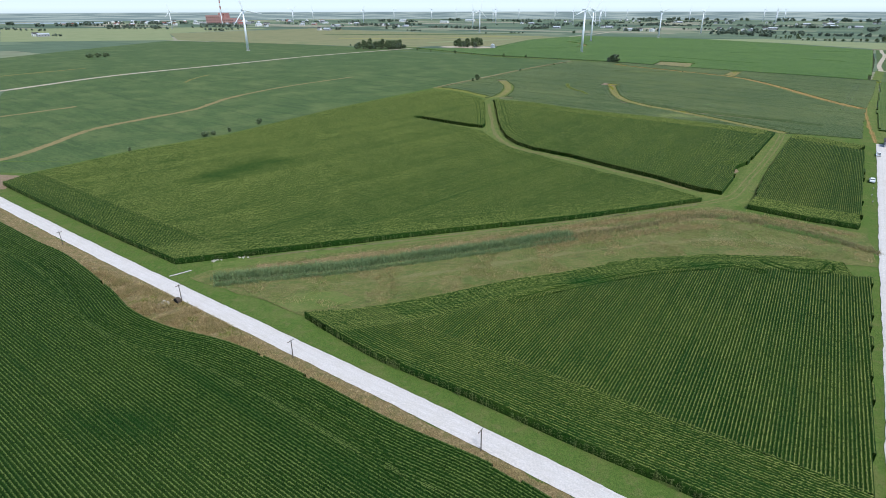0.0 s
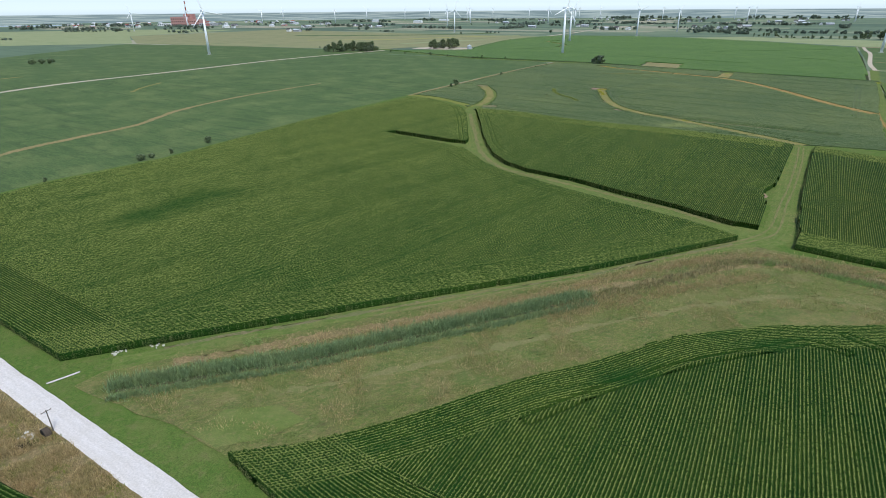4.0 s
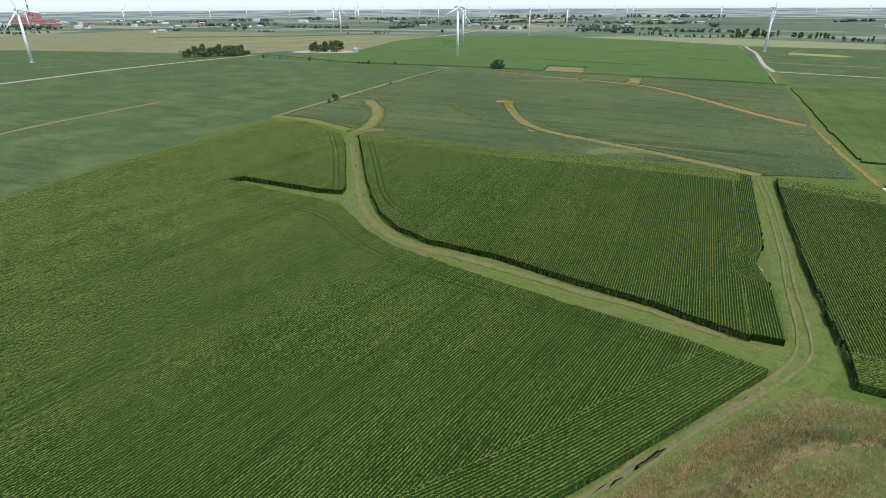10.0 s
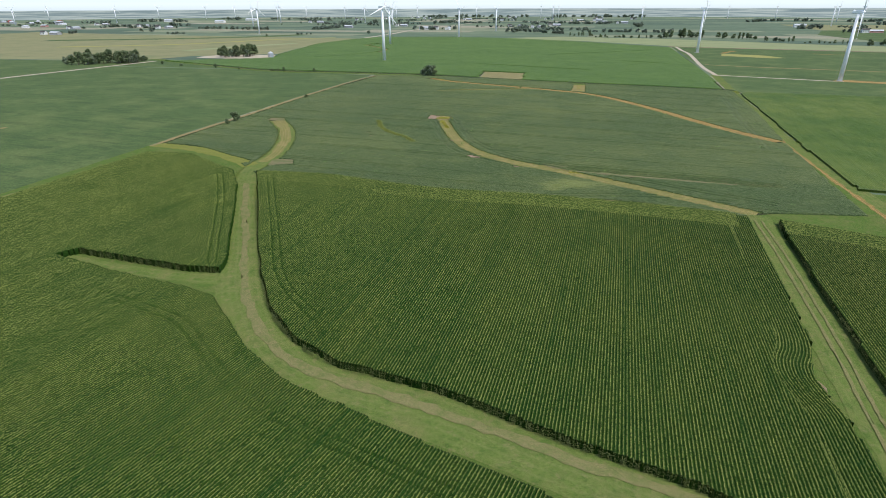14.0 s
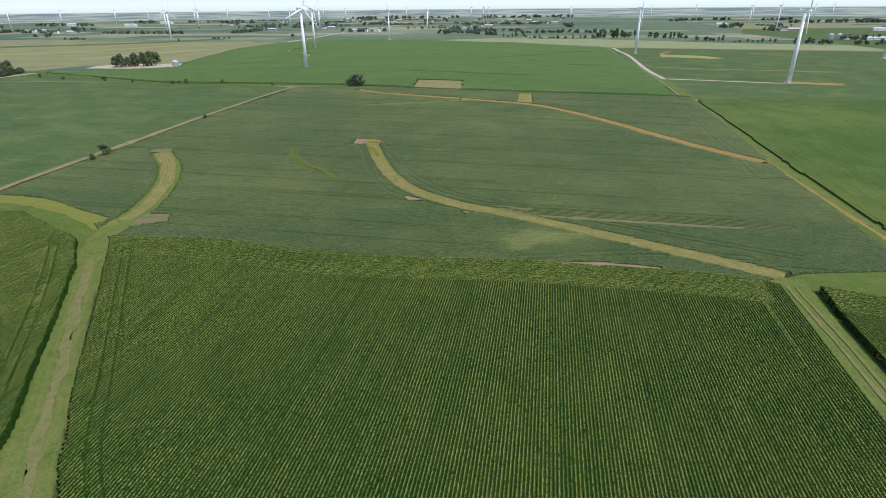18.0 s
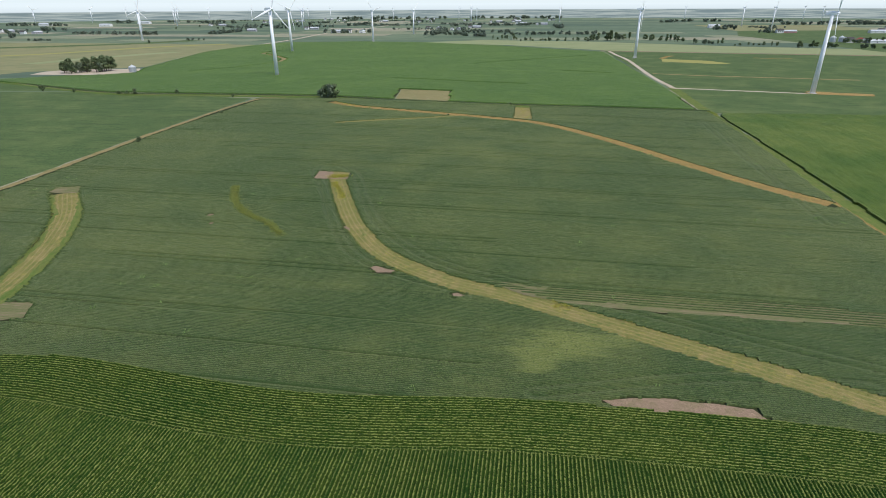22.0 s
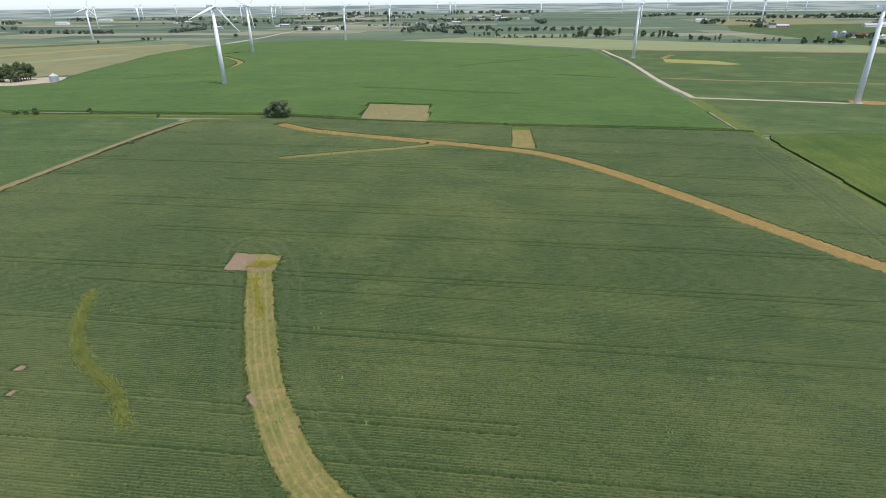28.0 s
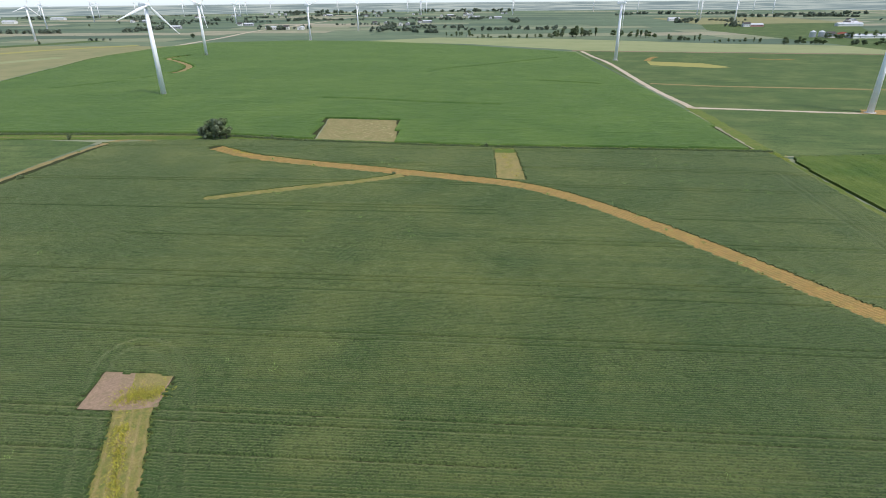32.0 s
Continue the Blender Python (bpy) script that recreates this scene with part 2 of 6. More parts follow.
M["reed"] = material("reed", (0.190, 0.275, 0.120), (0.270, 0.345, 0.165), 1.2, (0.290, 0.330, 0.140), 8, rough=0.8, island=0.45, trans=0.45)
M["tuft_dry"] = material("dry_tuft", (0.520, 0.390, 0.210), (0.400, 0.320, 0.150), 1.2, (0.270, 0.270, 0.095), 7, rough=0.9, island=0.4, amount3=0.7, trans=0.45)
M["tuft_olive"] = material("olive_tuft", (0.200, 0.245, 0.074), (0.280, 0.295, 0.100), 1.2, (0.150, 0.225, 0.062), 7, rough=0.9, island=0.4, amount3=0.7, trans=0.45)
M["weed"] = material("weed_leaf", (0.230, 0.340, 0.100), (0.300, 0.400, 0.140), 0.6, rough=0.8, island=0.35, trans=0.45)
M["leaf"] = material("tree_leaf", (0.140, 0.188, 0.092), (0.205, 0.250, 0.130), 1.6, rough=0.8, island=0.35, trans=0.45)
M["leaf_grey"] = material("grey_tree_leaf", (0.150, 0.190, 0.120), (0.210, 0.250, 0.160), 1.6, rough=0.8, island=0.4, trans=0.4)
# leaf colour paled and greyed to paint haze on the far belts
M["leaf_hazed"] = material("hazed_leaf", (0.170, 0.215, 0.160), (0.235, 0.275, 0.205), 6.0, rough=0.9, island=0.35, trans=0.45)
M["worn_grass"] = material("worn_grass", (0.160, 0.162, 0.058), (0.205, 0.182, 0.082), 0.7, (0.118, 0.150, 0.042), 3, rough=0.95, amount3=0.85, grain=0.35)
M["bark"] = material("bark", (0.110, 0.085, 0.065), (0.070, 0.055, 0.042), 0.3, rough=0.95, bump=0.05)
M["white"] = material("white_paint", (0.88, 0.89, 0.90), (0.83, 0.84, 0.85), 6.0, rough=0.45, spec=0.5)
M["white_wall"] = material("white_siding", (0.78, 0.77, 0.74), (0.68, 0.67, 0.64), 2.0, rough=0.7)
# brick red lightened, with the haze over the far works in its colour
M["red_wall"] = material("hazed_red_brick", (0.400, 0.205, 0.175), (0.460, 0.260, 0.225), 6.0, (0.50, 0.33, 0.29), 18, rough=0.9)
M["grey_wall"] = material("grey_cladding", (0.42, 0.42, 0.42), (0.35, 0.35, 0.36), 4.0, rough=0.7)
M["roof_dark"] = material("dark_roof", (0.075, 0.072, 0.070), (0.110, 0.100, 0.095), 1.2, rough=0.9)
M["roof_light"] = material("light_metal_roof", (0.62, 0.63, 0.64), (0.54, 0.55, 0.56), 2.5, rough=0.5, metal=0.2)
M["roof_red"] = material("red_roof", (0.34, 0.10, 0.07), (0.26, 0.08, 0.06), 2.0, rough=0.8)
M["steel"] = material("galvanised_steel", (0.55, 0.56, 0.57), (0.47, 0.48, 0.49), 0.8, rough=0.45, metal=0.7)
M["wood"] = material("weathered_wood", (0.170, 0.140, 0.110), (0.120, 0.100, 0.080), 0.25, rough=0.9)
M["ceramic"] = material("insulator_ceramic", (0.28, 0.20, 0.16), rough=0.3, spec=0.5)
M["stone"] = material("pale_stone", (0.62, 0.59, 0.53), (0.48, 0.45, 0.40), 0.4, rough=0.95, bump=0.05)
M["concrete"] = material("concrete", (0.52, 0.50, 0.46), (0.44, 0.42, 0.38), 0.7, rough=0.95)
M["hole_shade"] = material("culvert_shade", (0.020, 0.020, 0.020), rough=1.0)
M["water"] = material("lake_water", (0.140, 0.205, 0.270), (0.160, 0.220, 0.285), 60, rough=0.3, spec=0.5)
M["glass"] = material("dark_window_glass", (0.03, 0.035, 0.04), rough=0.1, spec=0.6)
M["tyre"] = material("tyre_rubber", (0.025, 0.025, 0.025), rough=0.9)
M["car_white"] = material("white_car_paint", (0.80, 0.80, 0.80), rough=0.3, spec=0.5)
M["car_red"] = material("dark_red_car_paint", (0.16, 0.025, 0.025), rough=0.3, spec=0.5)
M["tan_crop"] = material("ripening_crop", (0.215, 0.215, 0.105), (0.260, 0.240, 0.125), 5, (0.165, 0.190, 0.090), 50, rough=0.95, spin=-RUN, stretch=(0.1, 1, 1), amount3=0.8)
M["light_crop"] = material("light_green_crop", (0.240, 0.270, 0.135), (0.280, 0.295, 0.150), 6, (0.190, 0.230, 0.105), 60, rough=0.95, spin=-RUN, stretch=(0.1, 1, 1), amount3=0.6)
M["flower"] = material("yellow_weed", (0.480, 0.420, 0.070), (0.310, 0.330, 0.070), 0.8, rough=0.9, island=0.3, trans=0.4)
M["north_corn"] = crop_material("maize_canopy", (0.030, 0.070, 0.013), (0.062, 0.124, 0.025), (0.098, 0.166, 0.038), (0.034, 0.082, 0.018), 0.8, (0.4, 1.0), (0.126, 0.190, 0.042), 0.55, spec=0.08, sheen=0.12, gap=(1.1, 0.6))
M["east_corn"] = crop_material("pale_maize_canopy", (0.030, 0.070, 0.010), (0.060, 0.114, 0.019), (0.100, 0.158, 0.030), (0.034, 0.076, 0.014), 0.8, (0.4, 1.0), (0.165, 0.190, 0.044), 0.7, spec=0.06, sheen=0.08, gap=(1.1, 0.5))
M["waterway_green"] = material("waterway_swath", (0.185, 0.195, 0.046), (0.150, 0.170, 0.036), 0.9, (0.230, 0.205, 0.070), 4, rough=0.95, bump=0.1, bump_size=0.4, amount3=0.6, grain=0.25)
M["mud"] = material("ditch_mud", (0.055, 0.060, 0.030), (0.090, 0.085, 0.045), 0.7, (0.130, 0.130, 0.050), 3, rough=1.0, bump=0.1)
M["tuft_brown"] = material("brown_weed", (0.420, 0.320, 0.180), (0.280, 0.275, 0.115), 0.9, (0.210, 0.265, 0.100), 4, rough=0.9, island=0.45, amount3=0.7, trans=0.45)
M["soy_edge"] = material("soybean_plant", (0.150, 0.225, 0.065), (0.200, 0.270, 0.085), 0.4, rough=0.8, island=0.3, trans=0.45)
M["tan_track"] = material("worn_tan_grass", (0.300, 0.225, 0.110), (0.220, 0.180, 0.078), 1.2, (0.170, 0.180, 0.070), 6, rough=0.95, amount3=0.6, grain=0.3)
M["swale"] = material("swale_grass", (0.260, 0.310, 0.075), (0.340, 0.350, 0.110), 1.0, rough=0.9, island=0.3, trans=0.4)
M["yellow_crop"] = material("yellow_crop", (0.330, 0.300, 0.100), (0.270, 0.260, 0.090), 4, rough=0.95)


def field_patchwork():
    """Far country: rectangular fields of different crops on the section grid, their colours paled for haze."""
    m = bpy.data.materials.new("far_fields")
    m.use_nodes = True
    nt = m.node_tree
    n, l = nt.nodes, nt.links
    bs = n["Principled BSDF"]
    bs.inputs["Roughness"].default_value, bs.inputs["Specular IOR Level"].default_value = 0.95, 0.1
    geo = n.new("ShaderNodeNewGeometry")
    mp = n.new("ShaderNodeMapping")
    mp.inputs["Rotation"].default_value = (0, 0, -RUN)
    l.new(geo.outputs["Position"], mp.inputs["Vector"])
    bk = n.new("ShaderNodeTexBrick")
    bk.inputs["Color1"].default_value, bk.inputs["Color2"].default_value = (0, 0, 0, 1), (1, 1, 1, 1)
    bk.inputs["Mortar"].default_value = (0.55, 0.55, 0.55, 1)
    bk.inputs["Scale"].default_value = 1.0
    bk.inputs["Mortar Size"].default_value = 2.0
    bk.inputs["Brick Width"].default_value, bk.inputs["Row Height"].default_value = 390, 130
    bk.offset = 0.37
    l.new(mp.outputs["Vector"], bk.inputs["Vector"])
    cr = n.new("ShaderNodeValToRGB")
    cr.color_ramp.interpolation = "CONSTANT"
    stops = [(0.0, (0.098, 0.135, 0.082)), (0.22, (0.128, 0.163, 0.098)), (0.40, (0.185, 0.200, 0.122)),
             (0.50, (0.078, 0.112, 0.074)), (0.68, (0.108, 0.145, 0.090)), (0.78, (0.240, 0.228, 0.155)), (0.87, (0.115, 0.150, 0.090)), (0.94, (0.270, 0.246, 0.178))]
    el = cr.color_ramp.elements
    while len(el) < len(stops):
        el.new(0.5)
    for e, (p, c) in zip(el, stops):
        e.position, e.color = p, (*c, 1)
    l.new(bk.outputs["Color"], cr.inputs["Fac"])
    no = n.new("ShaderNodeTexNoise")
    no.inputs["Scale"].default_value, no.inputs["Detail"].default_value = 0.02, 5
    l.new(geo.outputs["Position"], no.inputs["Vector"])
    mr = n.new("ShaderNodeMapRange")
    mr.inputs["To Min"].default_value, mr.inputs["To Max"].default_value = 0.8, 1.5
    l.new(no.outputs["Fac"], mr.inputs["Value"])
    hs = n.new("ShaderNodeHueSaturation")
    l.new(mr.outputs["Result"], hs.inputs["Value"])
    l.new(cr.outputs["Color"], hs.inputs["Color"])
    l.new(hs.outputs["Color"], bs.inputs["Base Color"])
    return m


M["far"] = field_patchwork()


# ---- mesh helpers ----
def mesh_from(name, verts, quads, mat, mats=(), index=None, tris=None):
    """A mesh from numpy arrays of corners and faces."""
    me = bpy.data.meshes.new(name)
    verts = np.asarray(verts, np.float32).reshape(-1, 3)
    quads = np.asarray(quads, np.int32).reshape(-1, 4)
    tris = np.zeros((0, 3), np.int32) if tris is None else np.asarray(tris, np.int32).reshape(-1, 3)
    loops = np.concatenate([quads.ravel(), tris.ravel()])
    me.vertices.add(len(verts))
    me.vertices.foreach_set("co", verts.ravel())
    me.loops.add(len(loops))
    me.loops.foreach_set("vertex_index", loops)
    nf = len(quads) + len(tris)
    me.polygons.add(nf)
    starts = np.concatenate([np.arange(len(quads)) * 4, len(quads) * 4 + np.arange(len(tris)) * 3]).astype(np.int32)
    me.polygons.foreach_set("loop_start", starts)
    for m in (mat, *mats):
        me.materials.append(M[m] if isinstance(m, str) else m)
    if index is not None:
        me.polygons.foreach_set("material_index", np.asarray(index, np.int32))
    me.update(calc_edges=True)
    return me


def part(name, bm, mat, parent=None, label=""):
    """Links a bmesh as one mesh object under a thing or a part."""
    me = bpy.data.meshes.new(name)
    bm.to_mesh(me)
    bm.free()
    me.materials.append(M[mat])
    ob = new(name, me)
    if parent:
        ob.parent = parent
    return tagged(ob, label)


def thing(name, label, category, group="", at=(0, 0, 0), turn=0.0):
    ob = new(name)
    ob.empty_display_size = 0.5
    ob.matrix_basis = pose(*at, 0, 0, turn)
    return tagged(ob, label, category, group)


def box(bm, cx, cy, cz, sx, sy, sz, bevel=0.0):
    r = bmesh.ops.create_cube(bm, size=1, matrix=Matrix.Translation((cx, cy, cz)) @ Matrix.Diagonal((sx, sy, sz, 1)))
    if bevel:
        edges = list({e for v in r["verts"] for e in v.link_edges})
        bmesh.ops.bevel(bm, geom=edges, offset=bevel, segments=2, affect="EDGES", profile=0.6)
    return bm


def tube(bm, a, b, r1, r2, n=10, caps=True):
    """A tapered tube between two points."""
    a, b = Vector(a), Vector(b)
    q = (b - a).to_track_quat("Z", "Y").to_matrix().to_4x4()
    bmesh.ops.create_cone(bm, cap_ends=caps, segments=n, radius1=r1, radius2=r2, depth=(b - a).length,
                          matrix=Matrix.Translation((a + b) / 2) @ q)
    return bm


def spline(points, step=4.0):
    """A smooth line through a few plan points."""
    p = np.array(points, float)
    p = np.vstack([2 * p[0] - p[1], p, 2 * p[-1] - p[-2]])
    out = []
    for i in range(1, len(p) - 2):
        n = max(2, int(np.linalg.norm(p[i + 1] - p[i]) / step))
        t = (np.arange(n) / n)[:, None]
        a, b, c, d = p[i - 1], p[i], p[i + 1], p[i + 2]
        out.append(0.5 * (2 * b + (c - a) * t + (2 * a - 5 * b + 4 * c - d) * t ** 2 + (3 * b - a - 3 * c + d) * t ** 3))
    return np.vstack(out + [p[-2][None]])


def wob(x, y, size, seed):
    return noise.noise(Vector((x / size, y / size, seed)))


LIFT = [0.03]


def ribbon(name, points, width, mat, label, category="strip", lift=None, ragged=0.12, step=1.6, width_end=None, crown=0.0, kind="structure", smooth=True):
    """A strip of ground cover that follows a smooth line over the land, with uneven edges."""
    line = spline(points, step) if smooth else np.array(points, float)
    d = np.gradient(line, axis=0)
    d /= np.linalg.norm(d, axis=1)[:, None] + 1e-9
    nrm = np.stack([-d[:, 1], d[:, 0]], 1)
    n = len(line)
    LIFT[0] += 0.0022
    z0 = LIFT[0] if lift is None else lift
    w = np.linspace(width, width_end or width, n)
    cols = np.array([-1, -0.93, -0.5, 0, 0.5, 0.93, 1])
    rnd = np.random.default_rng(n).uniform(-1, 1, (n, 7))
    V = np.zeros((n, 7, 3))
    for i in range(n):
        for j, c in enumerate(cols):
            k = c * w[i] / 2
            if abs(c) > 0.9:
                r = min(w[i] * ragged, 0.8)
                e = 1 if c > 0 else -1
                k += r * wob(line[i, 0] + 31 * e, line[i, 1], 11, 3.1) + r * 0.7 * wob(line[i, 0], line[i, 1] + 17 * e, 3.1, 8.3) + r * 0.5 * rnd[i, 3 + 3 * e]
            V[i, j, :2] = line[i] + nrm[i] * k
    V[:, :, 2] = ground_z(V[:, :, 0], V[:, :, 1]) + z0 + crown * (1 - cols ** 2)[None, :]
    V[:, (0, 6), 2] -= 0.01
    idx = np.arange(n * 7).reshape(n, 7)
    q = np.stack([idx[:-1, :-1], idx[:-1, 1:], idx[1:, 1:], idx[1:, :-1]], -1).reshape(-1, 4)[:, ::-1]
    me = mesh_from(name, V, q, mat)
    me.attributes.new("across", "FLOAT", "POINT").data.foreach_set("value", (w[:, None] * cols[None] / 2).ravel().astype(np.float32))
    return tagged(new(name, me), label, category, kind=kind)


def within(x, y, reach=3250):
    """A far plan point, drawn in to the rim of the built land."""
    d = math.hypot(x - 60, y - 160)
    k = min(1.0, reach / d)
    return 60 + (x - 60) * k, 160 + (y - 160) * k


def densify(poly, step, ragged=0.0, seed=1.0):
    out = []
    for i, (a, b) in enumerate(zip(poly, list(poly[1:]) + [poly[0]])):
        n = max(1, int(math.dist(a, b) / step))
        for k in range(n):
            x, y = a[0] + (b[0] - a[0]) * k / n, a[1] + (b[1] - a[1]) * k / n
            out.append((x + ragged * wob(x, y, 6, seed), y + ragged * wob(x, y, 6, seed + 5)))
    return out


def sheet(name, poly, mat, label, category="field", step=6.0, cell=25.0, ragged=0.6, lift=None, kind="structure"):
    """A patch of ground cover, laid over the land."""
    LIFT[0] += 0.0022
    z0 = LIFT[0] if lift is None else lift
    bm = bmesh.new()
    pts = densify(poly, step, ragged)
    f = bm.faces.new([bm.verts.new((x, y, 0)) for x, y in pts])
    bmesh.ops.triangulate(bm, faces=[f])
    xs, ys = [p[0] for p in pts], [p[1] for p in pts]
    for axis, vals in ((0, xs), (1, ys)):
        v = math.floor(min(vals) / cell) * cell + cell
        while v < max(vals):
            no = (1, 0, 0) if axis == 0 else (0, 1, 0)
            co = (v, 0, 0) if axis == 0 else (0, v, 0)
            bmesh.ops.bisect_plane(bm, geom=bm.verts[:] + bm.edges[:] + bm.faces[:], plane_co=co, plane_no=no)
            v += cell
    for v in bm.verts:
        v.co.z = gz(v.co.x, v.co.y) + z0
    bmesh.ops.recalc_face_normals(bm, faces=bm.faces[:])
    if sum(f.normal.z for f in bm.faces) < 0:
        bmesh.ops.reverse_faces(bm, faces=bm.faces[:])
    ob = part(name, bm, mat)
    return tagged(ob, label, category, kind=kind)


def inside(px, py, poly):
    """Even-odd test for arrays of points."""
    r = np.zeros(px.shape, bool)
    for (x1, y1), (x2, y2) in zip(poly, list(poly[1:]) + [poly[0]]):
        if y1 == y2:
            continue
        c = ((y1 > py) != (y2 > py)) & (px < (x2 - x1) * (py - y1) / (y2 - y1) + x1)
        r ^= c
    return r


def near_line(px, py, line):
    """Distance of points to a line of plan points."""
    best = np.full(px.shape, 1e9)
    for a, b in zip(line[:-1], line[1:]):
        ax, ay, bx, by = *a, *b
        t = np.clip(((px - ax) * (bx - ax) + (py - ay) * (by - ay)) / ((bx - ax) ** 2 + (by - ay) ** 2 + 1e-9), 0, 1)
        best = np.minimum(best, np.hypot(px - ax - t * (bx - ax), py - ay - t * (by - ay)))
    return best


def row_points(poly, angle, space, step, bend=0.0):
    """A lattice of crop rows over a field's box: plan x, y of row i at sample j, and whether it is in the field."""
    p = np.array(poly)
    c, s = math.cos(angle), math.sin(angle)
    u, v = p @ (c, s), p @ (-s, c)
    U = np.arange(u.min() - 2, u.max() + 2, step)
    W = np.arange(v.min() - 1, v.max() + 1, space)
    uu, vv = np.meshgrid(U, W)
    if bend:
        vv = vv + bend * np.sin(uu / 38.0 + 0.6) + bend * 0.5 * np.sin(uu / 17.0)
    return c * uu - s * vv, s * uu + c * vv


def ridges(name, X, Y, keep, space, low, high, mat, rng, jz=0.06, ju=0.016, gaps=0.005, dip=None, lush=(), tone=0.17):
    """Standing crop: one ridge of foliage a row, uneven from plant to plant. lush: ovals (x, y, radius along x, along y, strength) of richer growth, or of pale growth where the strength is negative."""
    n, m = X.shape
    dx, dy = np.gradient(X, axis=1), np.gradient(Y, axis=1)
    ln = np.hypot(dx, dy) + 1e-9
    nx, ny = -dy / ln, dx / ln
    miss = rng.random((n, m)) < gaps
    top = high + rng.normal(0, jz, (n, m)) - miss * (high - low) * 0.7
    # rise leads the colour from painted row shade up to the pale tips
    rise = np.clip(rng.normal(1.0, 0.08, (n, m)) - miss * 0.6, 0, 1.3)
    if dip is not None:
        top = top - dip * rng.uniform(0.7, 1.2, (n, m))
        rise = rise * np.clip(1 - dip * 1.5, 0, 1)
    rich = np.zeros((n, m))
    for x, y, rx, ry, *more in lush:
        rich = rich + (more[0] if more else 1.1) * np.exp(-((X - x) / rx) ** 2 - ((Y - y) / ry) ** 2)
    # each drill row, each planter pass and each stretch of a row grows a little differently
    seg = max(1, int(m / 14))
    drift = np.repeat(rng.normal(0, tone * 0.8, (n, m // seg + 1)), seg, axis=1)[:, :m]
    rich = rich + rng.normal(0, tone, (n, 1)) + np.repeat(rng.normal(0, tone * 0.7, (n // 12 + 1, 1)), 12, axis=0)[:n] + drift
    off = rng.normal(0, ju, (n, m))
    g = ground_z(X, Y)
    h = space * 0.5
    side = low if dip is None else low * (1 - 0.85 * np.clip(dip * 1.3, 0, 1))
    V = np.zeros((n, m, 3, 3))
    A = np.zeros((n, m, 3))
    for k, o in enumerate((-h, 0, h)):
        V[:, :, k, 0] = X + nx * (o + (off if k == 1 else 0))
        V[:, :, k, 1] = Y + ny * (o + (off if k == 1 else 0))
        V[:, :, k, 2] = g + (np.maximum(top, side) if k == 1 else side)
    V[:-1, :, 2, 2] += rng.normal(0, jz * 0.5, (n - 1, m))
    V[1:, :, 0, 2] = V[:-1, :, 2, 2] - g[:-1] + g[1:]
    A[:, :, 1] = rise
    idx = np.arange(n * m * 3).reshape(n, m, 3)
    ok = keep[:, :-1] & keep[:, 1:]
    qs = [np.stack([idx[:, :-1, k], idx[:, 1:, k], idx[:, 1:, k + 1], idx[:, :-1, k + 1]], -1)[ok] for k in range(2)]
    quads = np.concatenate(qs)[:, ::-1]
    verts, height, moist = V.reshape(-1, 3), A.ravel(), np.repeat(rich.ravel(), 3)
    # skirts close the outermost rows and the row ends down to the ground
    up, dn = np.vstack([np.zeros((1, m - 1), bool), ok[:-1]]), np.vstack([ok[1:], np.zeros((1, m - 1), bool)])
    extra_v, extra_q = [], []
    base = len(verts)

    def skirt(a, b):
        nonlocal base
        if not len(a):
            return
        wa, wb = verts[a].copy(), verts[b].copy()
        wa[:, 2], wb[:, 2] = ground_z(wa[:, 0], wa[:, 1]) - 0.05, ground_z(wb[:, 0], wb[:, 1]) - 0.05
        k = len(a)
        extra_v.extend((wa, wb))
        i = np.arange(k)
        extra_q.append(np.stack([a, b, base + k + i, base + i], -1))
        base += 2 * k
    for side, col in ((ok & ~up, 0), (ok & ~dn, 2)):
        skirt(idx[:, :-1, col][side], idx[:, 1:, col][side])
    first = ok & ~np.hstack([np.zeros((n, 1), bool), ok[:, :-1]])
    last = ok & ~np.hstack([ok[:, 1:], np.zeros((n, 1), bool)])
    for c1 in range(2):
        skirt(idx[:, :-1, c1][first], idx[:, :-1, c1 + 1][first])
        skirt(idx[:, 1:, c1][last], idx[:, 1:, c1 + 1][last])
    if extra_q:
        quads, verts = np.concatenate([quads, *extra_q]), np.concatenate([verts, *extra_v])
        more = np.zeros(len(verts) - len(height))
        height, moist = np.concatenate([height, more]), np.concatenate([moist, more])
    used, inv = np.unique(quads, return_inverse=True)
    me = mesh_from(name, verts[used], inv.reshape(-1, 4), mat)
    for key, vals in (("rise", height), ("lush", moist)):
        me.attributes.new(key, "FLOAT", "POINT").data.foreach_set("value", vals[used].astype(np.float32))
    return new(name, me)


def rut(X, Y, tracks, wide=0.32, half=1.0):
    """Where a pair of wheel tracks has pressed the crop down."""
    d = np.zeros(X.shape)
    for line in tracks:
        near = near_line(X, Y, spline(line, 4))
        d = np.maximum(d, np.exp(-((near - half) / wide) ** 2))
    return d


